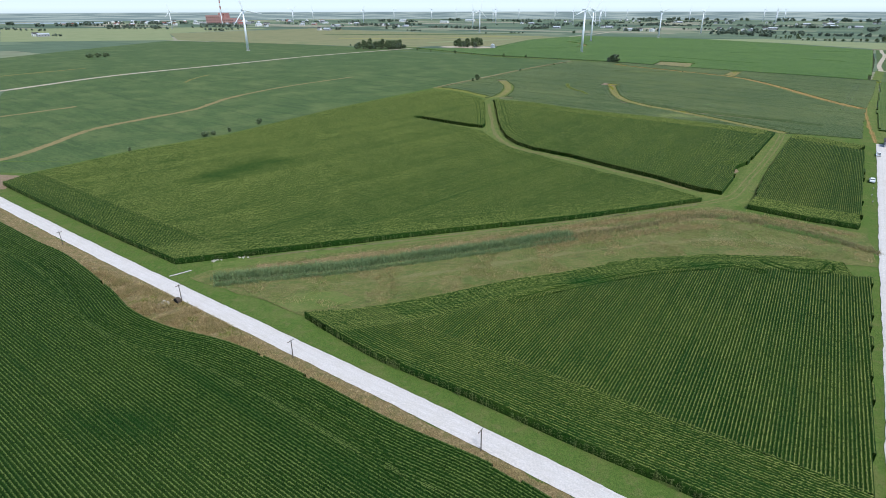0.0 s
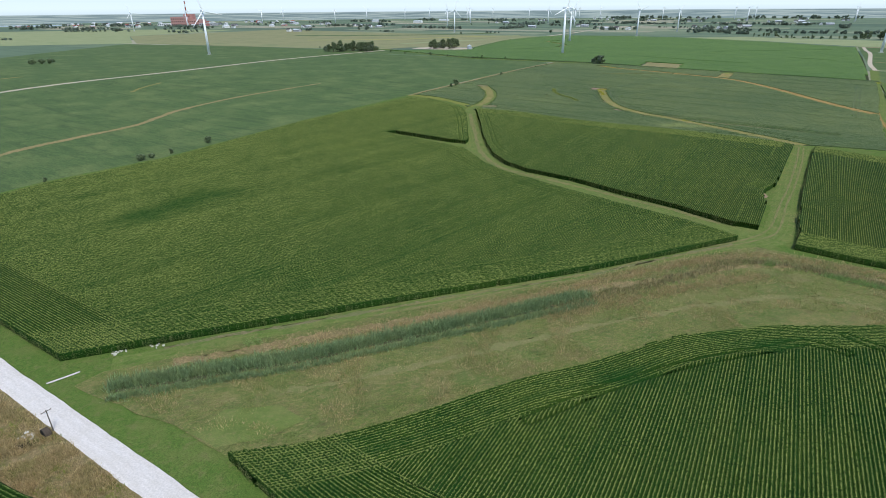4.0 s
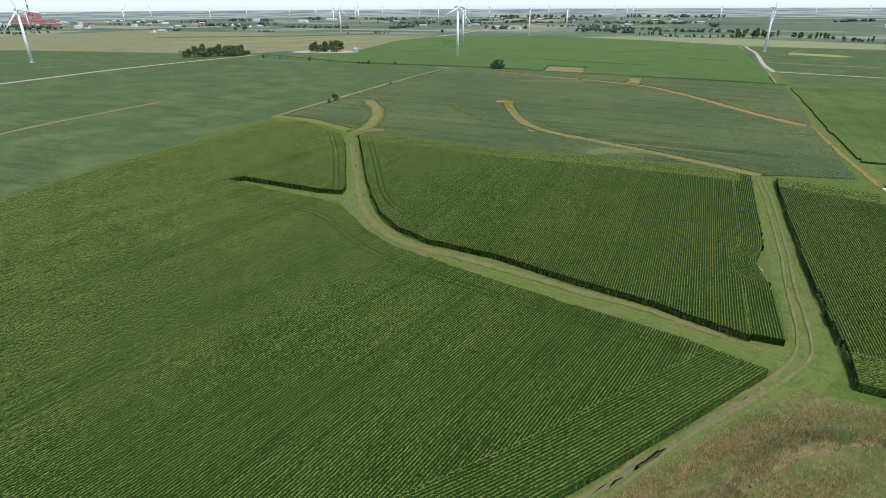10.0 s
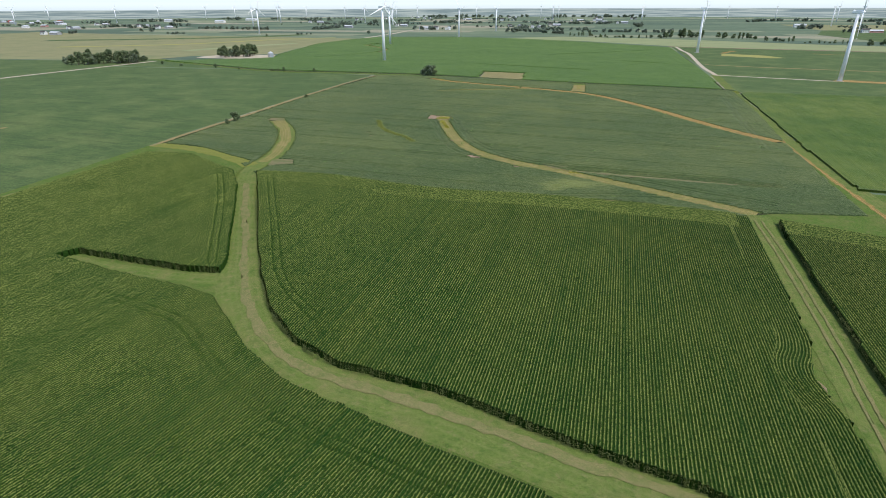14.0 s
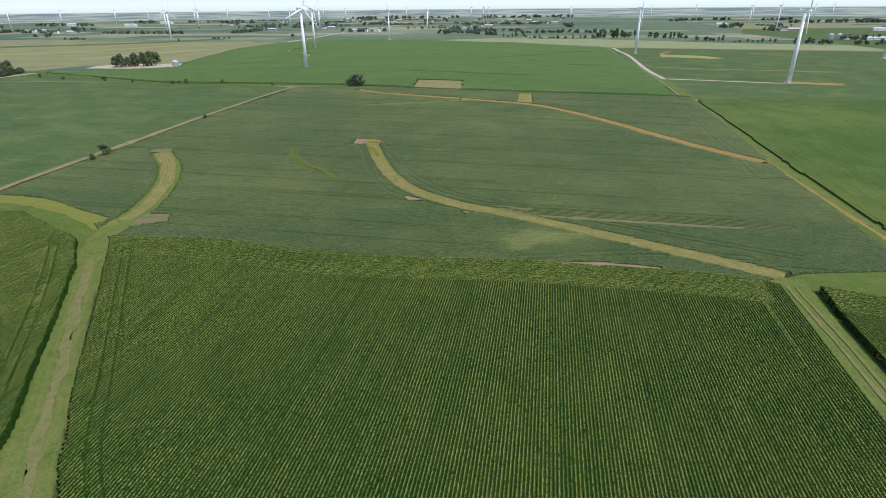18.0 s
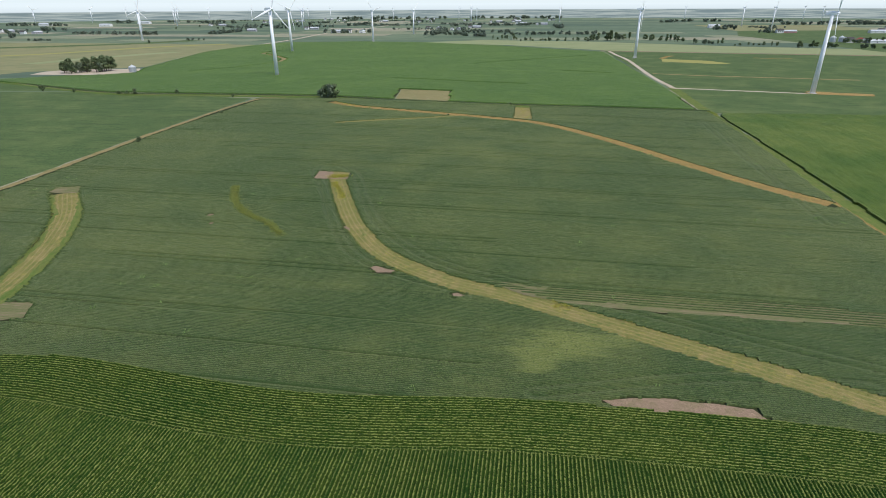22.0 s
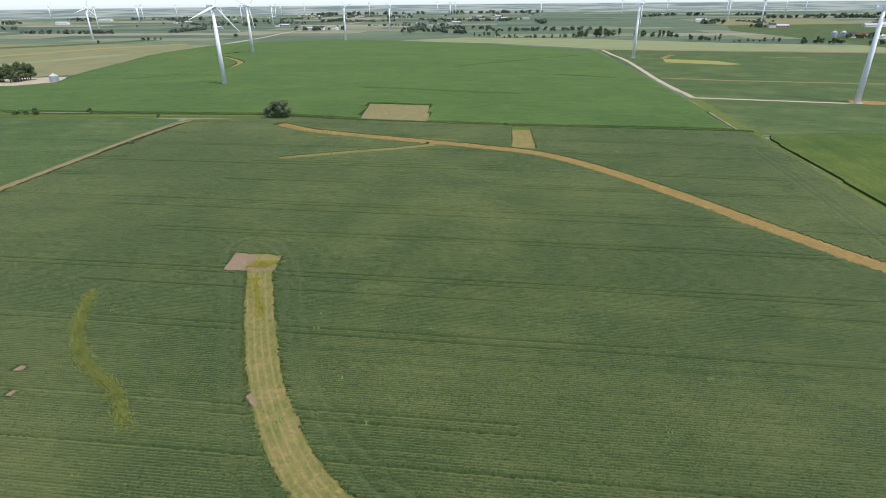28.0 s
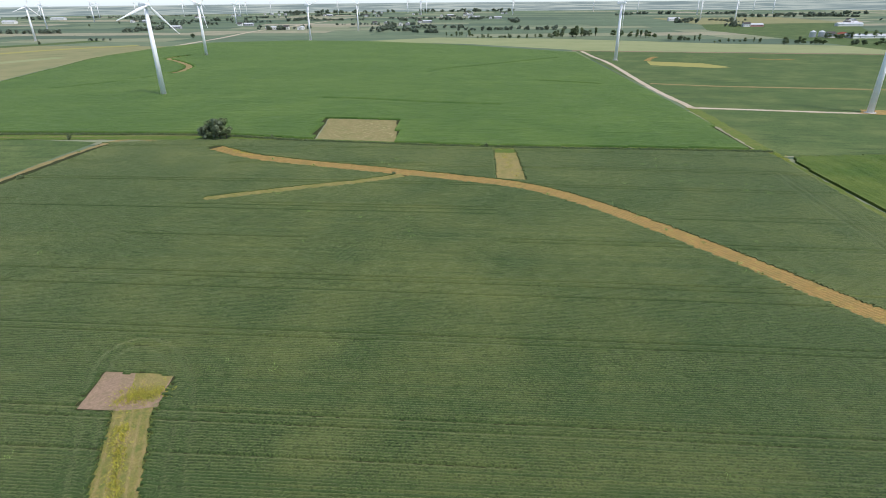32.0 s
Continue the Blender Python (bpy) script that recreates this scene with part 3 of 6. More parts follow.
def corn_field(poly, angle, label, heads=(), step=0.38, space=0.57, high=1.9, low=1.64, bend=0.0, seed=1, cut=None, ragged=0.5, tracks=(), warp=None, mat="corn", rut_wide=0.22, rut_deep=0.2, lush=()):
    """A maize field: rows at one angle, with headland rows that follow some of its edges. heads: (line, rows, side)."""
    rng = np.random.default_rng(seed)
    pl = densify(poly, 3.0, ragged, seed)
    X, Y = row_points(pl, angle, space, step, bend)
    if warp:
        X, Y = warp(X, Y)
    keep = inside(X, Y, pl)
    for line, rows, _ in heads:
        keep &= near_line(X, Y, spline(line, 4)) > rows * space - 0.7
    dip = rut(X, Y, tracks, rut_wide) * rut_deep
    if cut is not None:
        keep &= ~cut(X, Y)
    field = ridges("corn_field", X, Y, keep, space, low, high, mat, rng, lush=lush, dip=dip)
    tagged(field, label, "cornfield", "cornfields", "stuff")
    for line, rows, sgn in heads:
        ln = spline(line, step)
        d = np.gradient(ln, axis=0)
        d /= np.linalg.norm(d, axis=1)[:, None]
        nrm = np.stack([-d[:, 1], d[:, 0]], 1) * sgn
        k = (np.arange(rows) + 0.5)[:, None] * space
        HX, HY = ln[None, :, 0] + nrm[None, :, 0] * k, ln[None, :, 1] + nrm[None, :, 1] * k
        hk = inside(HX, HY, pl)
        if cut is not None:
            hk &= ~cut(HX, HY)
        if sgn < 0:
            HX, HY, hk = HX[:, ::-1], HY[:, ::-1], hk[:, ::-1]
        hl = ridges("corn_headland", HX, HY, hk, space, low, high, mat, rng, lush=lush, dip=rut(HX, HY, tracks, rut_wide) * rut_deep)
        tagged(hl, "headland rows of tall green maize along a field edge", "cornfield", "cornfields", "stuff")
    return field


def stalk_edge(line, seed, inset=0.3, per_m=5.0):
    """Single maize plants along an open field edge: stalks with arching leaves."""
    rng = np.random.default_rng(seed)
    ln = spline(line, 0.5)
    n = int(len(ln) * 0.5 * per_m)
    f = rng.uniform(0, len(ln) - 1.001, n)
    i = f.astype(int)
    p = ln[i] + (ln[i + 1] - ln[i]) * (f - i)[:, None] + rng.normal(0, 0.22, (n, 2))
    V, T = [], []
    for (x, y), hh in zip(p, rng.uniform(1.5, 2.1, n)):
        z = gz(x, y)
        a0 = rng.uniform(0, 6.28)
        b = len(V)
        V += [(x - 0.02, y, z), (x + 0.02, y, z), (x, y, z + hh)]
        T.append((b, b + 1, b + 2))
        for k in range(5):
            a = a0 + k * 2.6
            zz = z + hh * (0.25 + 0.15 * k)
            c, s = math.cos(a), math.sin(a)
            b = len(V)
            V += [(x - s * 0.05, y + c * 0.05, zz), (x + s * 0.05, y - c * 0.05, zz), (x + c * 0.5, y + s * 0.5, zz + rng.uniform(-0.1, 0.35))]
            T.append((b, b + 1, b + 2))
    ob = new("corn_edge", mesh_from("corn_edge", V, [], "corn_stalk", tris=T))
    return tagged(ob, "maize stalks with hanging leaves at the open field edge", "corn plants", "cornfields", "stuff")


def tufts(name, label, category, spots, mat, height, blades, spread, seed, width=0.06, lean=(0.1, 0.7)):
    """Clumps of upright blades scattered over the given plan spots."""
    rng = np.random.default_rng(seed)
    p = np.asarray(spots, float)
    n = len(p)
    k = n * blades
    px = np.repeat(p[:, 0], blades) + rng.normal(0, spread, k)
    py = np.repeat(p[:, 1], blades) + rng.normal(0, spread, k)
    hh = np.repeat(rng.uniform(0.6, 1.2, n), blades) * rng.uniform(0.6, 1.1, k) * height
    a = rng.uniform(0, 6.28, k)
    reach = rng.uniform(*lean, k) * hh
    z = ground_z(px, py)
    w = width * rng.uniform(0.6, 1.5, k)
    ca, sa = np.cos(a), np.sin(a)
    L = np.zeros((k, 3, 3))
    L[:, 0] = np.stack([px - sa * w, py + ca * w, z - 0.03], -1)
    L[:, 1] = np.stack([px + sa * w, py - ca * w, z - 0.03], -1)
    L[:, 2] = np.stack([px + ca * reach, py + sa * reach, z + hh * np.sqrt(np.clip(1.2 - (reach / hh) ** 2, 0.15, 1))], -1)
    ob = new(name, mesh_from(name, L.reshape(-1, 3), [], mat, tris=np.arange(k * 3).reshape(k, 3)))
    return tagged(ob, label, category, kind="stuff")


def scatter(poly, count, seed, size=7.0, level=-0.2, line=None, reach=None):
    """Random plan spots in a field, thicker where a slow noise is high."""
    rng = np.random.default_rng(seed)
    p = np.array(poly)
    out = []
    lo, hi = p.min(0), p.max(0)
    while len(out) < count:
        q = rng.uniform(lo, hi, (count, 2))
        ok = inside(q[:, 0], q[:, 1], poly)
        for x, y in q[ok]:
            if wob(x, y, size, seed) > level:
                out.append((x, y))
    return out[:count]


def along(line, count, spread, seed):
    rng = np.random.default_rng(seed)
    ln = spline(line, 1.0)
    i = rng.integers(0, len(ln), count)
    return ln[i] + rng.normal(0, 1, (count, 2)) * spread


# ---- ground ----
def ground():
    xs = np.concatenate([np.linspace(-6000, -600, 19), np.arange(-580, 800, 20), np.linspace(820, 6200, 20)])
    ys = np.concatenate([np.linspace(-5500, -200, 14), np.arange(-180, 1900, 20), np.linspace(1950, 6200, 18)])
    X, Y = np.meshgrid(xs, ys)
    V = np.stack([X, Y, ground_z(X, Y)], -1)
    idx = np.arange(X.size).reshape(X.shape)
    q = np.stack([idx[:-1, :-1], idx[:-1, 1:], idx[1:, 1:], idx[1:, :-1]], -1).reshape(-1, 4)
    return tagged(new("ground", mesh_from("ground", V, q, "far")), "level farmland in a patchwork of green and tan fields", "ground", kind="structure")


ground()


def backdrop():
    """Glowing ring: distance with haze painted in at the rim of the land, and the pale sky just over it."""
    m = bpy.data.materials.new("hazy_distance")
    m.use_nodes = True
    nt = m.node_tree
    n, l = nt.nodes, nt.links
    n.remove(n["Principled BSDF"])
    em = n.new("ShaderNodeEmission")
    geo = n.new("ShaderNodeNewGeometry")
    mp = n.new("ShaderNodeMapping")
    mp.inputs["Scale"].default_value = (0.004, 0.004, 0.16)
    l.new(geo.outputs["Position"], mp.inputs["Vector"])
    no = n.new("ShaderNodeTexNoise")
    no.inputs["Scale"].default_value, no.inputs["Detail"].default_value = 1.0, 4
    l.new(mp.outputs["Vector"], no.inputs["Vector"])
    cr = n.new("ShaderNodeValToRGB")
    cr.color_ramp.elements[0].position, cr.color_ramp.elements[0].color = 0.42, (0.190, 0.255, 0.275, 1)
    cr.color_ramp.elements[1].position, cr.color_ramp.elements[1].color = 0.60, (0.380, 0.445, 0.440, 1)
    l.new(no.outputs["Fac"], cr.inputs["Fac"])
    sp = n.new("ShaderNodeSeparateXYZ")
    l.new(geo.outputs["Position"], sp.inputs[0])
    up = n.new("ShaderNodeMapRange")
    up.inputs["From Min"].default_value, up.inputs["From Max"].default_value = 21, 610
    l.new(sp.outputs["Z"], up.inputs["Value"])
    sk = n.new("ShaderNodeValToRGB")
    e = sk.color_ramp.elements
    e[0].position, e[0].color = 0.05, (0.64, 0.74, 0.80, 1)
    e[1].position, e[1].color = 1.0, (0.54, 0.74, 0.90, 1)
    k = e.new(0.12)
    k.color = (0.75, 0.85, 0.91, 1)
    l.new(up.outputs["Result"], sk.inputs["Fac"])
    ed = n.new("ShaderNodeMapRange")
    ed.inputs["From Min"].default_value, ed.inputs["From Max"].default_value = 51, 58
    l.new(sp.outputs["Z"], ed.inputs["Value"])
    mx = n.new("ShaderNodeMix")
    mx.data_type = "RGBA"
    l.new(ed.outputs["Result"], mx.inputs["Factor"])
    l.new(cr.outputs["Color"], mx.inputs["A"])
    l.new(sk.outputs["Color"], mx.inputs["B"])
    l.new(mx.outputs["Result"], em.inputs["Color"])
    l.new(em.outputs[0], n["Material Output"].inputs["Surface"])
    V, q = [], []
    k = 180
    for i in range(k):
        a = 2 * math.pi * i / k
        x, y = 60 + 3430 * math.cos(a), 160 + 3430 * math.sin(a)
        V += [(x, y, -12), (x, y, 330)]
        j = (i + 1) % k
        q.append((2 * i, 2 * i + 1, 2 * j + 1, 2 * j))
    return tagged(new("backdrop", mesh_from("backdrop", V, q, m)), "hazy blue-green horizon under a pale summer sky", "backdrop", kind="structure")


backdrop()

# ---- fields, tracks and strips ----
def beside(line, off):
    """The line moved sideways."""
    ln = spline(line, 2.0)
    d = np.gradient(ln, axis=0)
    d /= np.linalg.norm(d, axis=1)[:, None]
    return [(x - dy * off, y + dx * off) for (x, y), (dx, dy) in zip(ln, d)]


E34 = RUN
N56 = radians(55.8)
ROAD = [(-330, 267), (-166.7, 155.6), (-99.9, 110.2), (-49.5, 76.6), (-7.4, 48.4), (13.8, 33.7), (34.5, 19.4), (160, -66)]

sheet("grass_land", [(-215, 190), (-330, 262), (-330, -60), (130, -60), (225, 262), (178, 272), (150, 290), (118, 311), (82, 331), (46, 360), (24, 371), (16, 381), (-2, 413), (-21, 424), (-86, 343), (-132, 266), (-164, 231), (-188, 190)],
      "verge", "mown grass and verges between the cornfields", "grass", cell=20, ragged=0.4)
SOY_A = [(22.5, 362), (43.8, 350.5), (79.3, 322.5), (113.3, 303.2), (145.2, 282.4), (161.5, 271), (178, 269), (205, 258), (258, 335), (296, 385), (352, 462), (356, 470), (262, 530), (203, 577), (168, 606), (124, 626), (66, 548), (25, 488), (-5, 447), (-20, 424), (0, 410), (15, 382)]
SOY_B = [(-22, 423), (-5, 449), (25, 490), (66, 550), (122, 629), (34, 707), (-107, 796), (-187, 694), (-251, 582), (-319, 487), (-354, 402), (-300, 310), (-205, 196), (-186, 190), (-162, 229), (-128, 264), (-82, 339)]
sheet("soybean_soil", SOY_A, "under", "soil under the soybean canopy, coloured dark for its shade", "field", cell=25)
sheet("soybean_field_west", SOY_B, "soy_far", "dark green soybean field with paler patches", "field", cell=30)
sheet("soybean_field_northwest", [(-109, 804), (-189, 701), (-255, 588), (-362, 404), (-470, 470), (-560, 640), (-560, 1090), (-330, 990), (-170, 893)], "soy_far", "even dark green soybean field beyond the gravel road", "field", cell=40)
sheet("tan_field", [(-549, 1103), (-175, 907), (-85, 868), (-40, 905), (60, 900), (80, 960), (126, 1090), (148, 1132), (227, 1242), (60, 1400), (-228, 1645), (-474, 1900), (-748, 1478)], "tan_crop", "ripening tan field with faint stripes", "field", cell=60)
ribbon("crop_strip", [(-53, 1009), (17, 1075), (100, 1130)], 26.0, "light_crop", "pale green strip across the ripening field", "field", ragged=0.05, step=20)
ribbon("crop_strip", [(-250, 1180), (-82, 1180), (77, 1273), (190, 1300)], 22.0, "yellow_crop", "yellow-green strip across the ripening field", "field", ragged=0.05, step=20)
ribbon("crop_strip", [(-330, 1420), (-119, 1395), (34, 1406), (150, 1470)], 50.0, "soy_far", "green strip beyond the ripening field", "field", ragged=0.05, step=20)
sheet("tan_field_west", [(-856, 1043), (-560, 1110), (-750, 1480), (-620, 1900), (-900, 2000), (-1500, 1870)], "light_crop", "pale striped fields far off", "field", cell=80)
sheet("soybean_field_farm", [(-170, 890), (-107, 800), (34, 712), (165, 618), (200, 586), (150, 640), (60, 720), (-80, 878)], "soy_far", "green strip of soybeans by the hedge", "field", cell=40)
NCORN = [(-62, 842), (34, 711), (163, 622), (203, 582), (225, 623), (252, 600), (230, 559), (262, 534), (356, 476), (420, 566), (500, 680), (580, 800), (612, 846), (568, 1040), (503, 1200), (420, 1280), (280, 1289), (227, 1236), (150, 1128), (128, 1085), (82, 950), (60, 886), (52, 840), (26, 834), (-5, 842), (-40, 838)]
sheet("maize_ground", NCORN, "under", "soil under the far maize, coloured dark for its shade", "field", cell=30, lift=0.02)
sheet("light_ridge", [(478, 1205), (590, 1052), (640, 860), (870, 626), (1010, 600), (960, 690), (858, 830), (763, 1056), (640, 1210)], "light_crop", "pale green crop on a low ridge", "field", cell=60)
sheet("soybean_field_east", [(355, 465), (420, 560), (626, 862), (865, 618), (760, 430), (600, 350), (470, 400), (410, 432)], "soy_far", "dark green soybean field round a wind turbine", "field", cell=40)
sheet("yellow_patch", [(573, 708), (598, 733), (625, 690), (617, 655), (600, 660)], "yellow_crop", "yellow-green grassed waterway patch", "field", cell=30)
sheet("stubble_patch", [(203, 580), (225, 622), (252, 599), (231, 558)], "stubble", "mown tan plot notched into the maize", "field", cell=12)
sheet("east_field_far", [(880, 600), (1150, 1052), (1370, 1221), (1690, 1042), (1330, 855), (1000, 560)], "soy_far", "green far fields of soybeans", "field", cell=80)
sheet("tan_field_east", [(1370, 1225), (1690, 1046), (2000, 1400), (1700, 1640)], "tan_crop", "tan far field of stubble", "field", cell=80)
sheet("lake", [(-2091, 2560), (-1542, 2440), (-1700, 2850), (-2000, 2740), (-2300, 2420)], "water", "calm blue lake far off", "water", cell=200, ragged=8, lift=0.3)
LIFT[0] = 0.065

# roads and tracks
ribbon("gravel_road", ROAD, 4.5, "gravel", "straight white crushed-limestone road with wheel tracks", "road", crown=0.12, ragged=0.03, lift=0.19)
ribbon("road_verge_south", beside(ROAD, -4.9), 5.6, "dry_grass", "dry brown grass verge along the gravel road", "verge", ragged=0.12)
ribbon("road_verge_north", beside(ROAD, 4.6), 4.6, "verge", "mown green roadside verge", "verge", ragged=0.1)
ribbon("side_road", [(-8, -63), (62, 31), (122, 119), (174, 195.5), (208, 246)], 7.0, "gravel", "pale gravel side road at the fields' edge", "road", crown=0.1, ragged=0.03, lift=0.20)
ribbon("side_road_verge", [(-16, -60), (57, 34), (116, 121.5), (168, 198), (203, 250)], 5.0, "verge", "green grass verge of the side road", "verge", ragged=0.1)
ribbon("field_lane", [(208, 247), (258, 331), (296, 384), (330, 434), (357, 470), (415, 549)], 7.0, "grass", "grass lane between two fields", "lane", ragged=0.12)
ribbon("lane_track", [(206, 250), (255, 331), (293, 384), (327, 434), (354, 470)], 1.8, "orange", "worn tan wheel track on the lane", "lane", ragged=0.35)
ribbon("turbine_track", [(630, 856), (592, 800), (552, 738), (457, 611), (420, 555), (415, 549), (425, 541), (486, 490)], 4.0, "gravel_far", "pale gravel service track to a wind turbine", "road", ragged=0.1)
ribbon("county_road", [(-430, 270), (-358, 402), (-319, 489), (-251, 584), (-187, 696), (-107, 800), (-72, 846)], 6.0, "gravel_far", "pale gravel country road", "road", ragged=0.08)
ribbon("county_road_far", [(227, 1236), (330, 1430), (469, 1708), (700, 2020), (1058, 2530)], 8.0, "gravel_far", "pale gravel country road", "road", ragged=0.06, step=20)
ribbon("farm_drive", [(377, 1171), (443, 1283)], 4.0, "gravel_far", "pale gravel drive to a wind turbine", "road", smooth=True)

# grassed waterways through the crops
ribbon("waterway", [(35, 458), (38, 432), (35, 406), (29, 386), (21, 371), (17.5, 350), (17, 322), (16.5, 284)], 8.5, "grass", "mown grass waterway between crops", "waterway", ragged=0.12, width_end=8)
ribbon("waterway_head", [(35.8, 458), (37.5, 432), (34.6, 406), (29, 387), (24.5, 379)], 6.6, "waterway", "yellow-green grass head of the waterway", "waterway", ragged=0.2, width_end=4)
ribbon("waterway_bend", [(16.5, 290), (16, 278), (17, 262), (21, 243), (29, 231), (46, 216.5), (62, 200), (76, 187), (86, 174), (94, 166)], 12.5, "grass", "mown grass waterway winding between maize fields", "waterway", ragged=0.02, lift=0.12)
ribbon("waterway_arm", [(20, 375), (15.9, 383), (7.8, 396), (-3.1, 409), (-14, 417.5), (-21, 422)], 6.6, "waterway_green", "mown grass waterway arm", "waterway", ragged=0.15)
ribbon("waterway_stub", [(14, 277), (4, 281), (-12, 291), (-30, 306)], 6.0, "grass", "short grass inlet in the maize", "waterway", width_end=1.0)
ribbon("hay_track", [(-22, 420), (-5, 445), (25, 486), (66, 546), (126, 624), (150, 608)], 2.4, "tan_track", "tan dried-grass field boundary track", "lane", ragged=0.25, width_end=3)
ribbon("curved_waterway", [(122, 437), (117.5, 415), (114.5, 398), (113.2, 383), (114.5, 366), (122, 348.5), (132, 335), (143, 318), (158, 294), (167, 279), (172, 270)], 5.8, "waterway", "curved yellow-green grass waterway in the soybeans", "waterway", ragged=0.07, width_end=7.0)
ribbon("farm_lane", [(171, 270), (165, 262), (152, 244), (118, 193), (106, 175), (97, 164), (88, 159.5)], 9.0, "grass", "grass farm lane with two worn wheel tracks", "lane", ragged=0.06)
ribbon("orange_waterway", [(164, 590), (172, 571), (185, 553), (201, 534), (227, 504), (242, 484), (249, 459), (252, 425), (252.5, 394), (254, 364), (258, 340)], 6.5, "orange", "curved orange-tan dried grass waterway", "waterway", ragged=0.22, width_end=7.5)
sheet("orange_stub", [(261, 529), (268, 525), (246, 490), (238, 496)], "waterway", "pale tan grass inlet to the hedge", "waterway", ragged=0.8, step=3)
ribbon("orange_branch", [(142, 529), (150, 526.7), (160, 525), (182, 520.7), (197, 517.5), (212, 516)], 5.0, "waterway", "faint tan side branch of the waterway", "waterway", ragged=0.3)
ribbon("field_margin", [(-183, 186), (-158, 225), (-126, 260), (-80, 335), (-50, 373), (-21, 409)], 2.6, "worn_grass", "grassy margin between maize and soybeans", "verge", ragged=0.3)
ribbon("tan_curve", [(-240, 180), (-212, 212), (-208, 240), (-207, 274), (-193, 301), (-174, 333), (-168, 372), (-143, 423), (-97, 483)], 5.0, "tan_track", "winding tan grass waterway in the soybeans", "waterway", ragged=0.25, width_end=3)
ribbon("tan_curve_short", [(-300, 290), (-284, 308), (-258, 340)], 3.5, "tan_track", "short tan grass strip in soybeans", "waterway", ragged=0.3)
ribbon("pale_curve", [(-430, 470), (-405, 510), (-381, 546)], 5.0, "waterway", "pale green grass strip in soybeans", "waterway", ragged=0.3)
ribbon("pale_strip", [(-233, 447), (-236, 470), (-233, 497)], 3.0, "waterway", "pale grass strip in soybeans", "waterway", ragged=0.3)
ribbon("tan_line_east", [(475, 627), (509, 587), (560, 543), (594, 515)], 5.0, "tan_track", "tan grass strip in the soybeans", "waterway", ragged=0.2)
ribbon("tan_hook", [(600, 735), (628, 752), (642, 757)], 6.0, "orange", "hooked tan grass strip", "waterway", ragged=0.2)
ribbon("tan_hook_b", [(700, 690), (712, 668), (728, 660)], 5.0, "orange", "hooked tan grass strip", "waterway", ragged=0.3)
NORTH_TRACK = [(223, 1060), (199, 1029), (202, 995), (205, 933), (193, 893), (186, 883)]
ribbon("north_track", NORTH_TRACK, 6.0, "tan_track", "winding tan track in the maize", "lane", ragged=0.3)
ribbon("brown_edge", [(626, 868), (740, 745), (871, 619), (960, 560)], 9.0, "soil", "bare brown strip at a field edge", "field", ragged=0.2)
ribbon("hedge_strip", [(-76, 871), (34, 706), (100, 657), (163, 614), (203, 575), (262, 529), (358, 467)], 13.0, "verge", "grass strip along the hedge line", "verge", ragged=0.05)
ribbon("boundary_edge", [(-76, 874), (34, 706), (163, 616), (203, 576), (262, 529), (358, 469)], 1.5, "worn_grass", "tan grass strip at the foot of the maize", "verge", ragged=0.3, smooth=True)

# bare and pale patches
sheet("lane_verge", [(196, 252), (230, 301), (262, 335), (268, 336), (226, 274), (300, 213), (290, 205), (214, 238)], "verge", "green verge at the lane's mouth", "verge", step=4, ragged=0.5, lift=0.06)
sheet("bare_patch", [(114, 438.2), (118.2, 446.4), (128, 439), (124.8, 432.4), (119.7, 434.5)], "soil", "bare pinkish-brown soil patch", "soil", step=1.5, ragged=0.4)
sheet("weedy_patch", [(121, 438), (122.5, 443), (125, 441.5), (128, 439), (124.5, 434)], "waterway", "yellow-green weeds over bare soil", "weeds", step=1.2, ragged=0.6)
sheet("bare_patch_bend", [(110, 389.6), (110.8, 390), (111.3, 387.6), (110.7, 386.2), (110.2, 387.6)], "soil", "small bare soil patch by the waterway", "soil", step=0.7, ragged=0.8)
sheet("bare_patch_south", [(108.7, 362), (110.5, 362.6), (111.7, 359.7), (112.8, 357.7), (111.8, 357), (108.7, 358.9)], "soil", "small bare soil patch below the waterway's bend", "soil", step=0.8, ragged=0.7)
sheet("bare_patch_low", [(120.7, 342), (122.1, 342), (123, 339.8), (121.5, 339.3), (120.5, 340.5)], "soil", "small bare soil patch below the waterway", "soil", step=0.6, ragged=0.6)
for hx, hy in ((76.7, 416), (76.2, 409)):
    sheet("bare_spot", [(hx - 1.2, hy), (hx, hy + 0.9), (hx + 1.1, hy + 0.2), (hx + 0.2, hy - 0.9)], "soil", "tiny bare spot among the soybeans", "soil", step=0.5, ragged=0.4)
sheet("bare_patch_lane", [(110.5, 199), (114, 203), (116, 203.5), (115, 200), (113, 197.5)], "soil", "small bare soil patch beside the maize", "soil", step=0.6, ragged=1.1)
sheet("bare_strip", [(127, 299.6), (133, 297), (138, 294.2), (143.5, 290.6), (147.8, 287), (147.5, 283.4), (144, 285), (139, 288.6), (132, 293), (128, 296.4)], "soil", "bare soil strip along the maize edge", "soil", step=1.5, ragged=0.9)
sheet("bare_patch_west", [(26.5, 374), (28, 380), (32, 381), (37, 378), (36, 372), (30, 372.5)], "thin_soil", "thin bare patch at the waterway's bend", "soil", step=1.5, ragged=1.0)
sheet("bare_patch_head", [(27, 463), (32, 467), (40, 465), (40, 456), (34, 458)], "thin_soil", "bare soil at the waterway's head", "soil", step=1.5, ragged=1.0)
sheet("yard_corner", [(-198, 190), (-184, 189), (-178, 171), (-186, 170), (-205, 184)], "soil", "bare brown field entrance by the road", "soil", step=2, ragged=0.8)
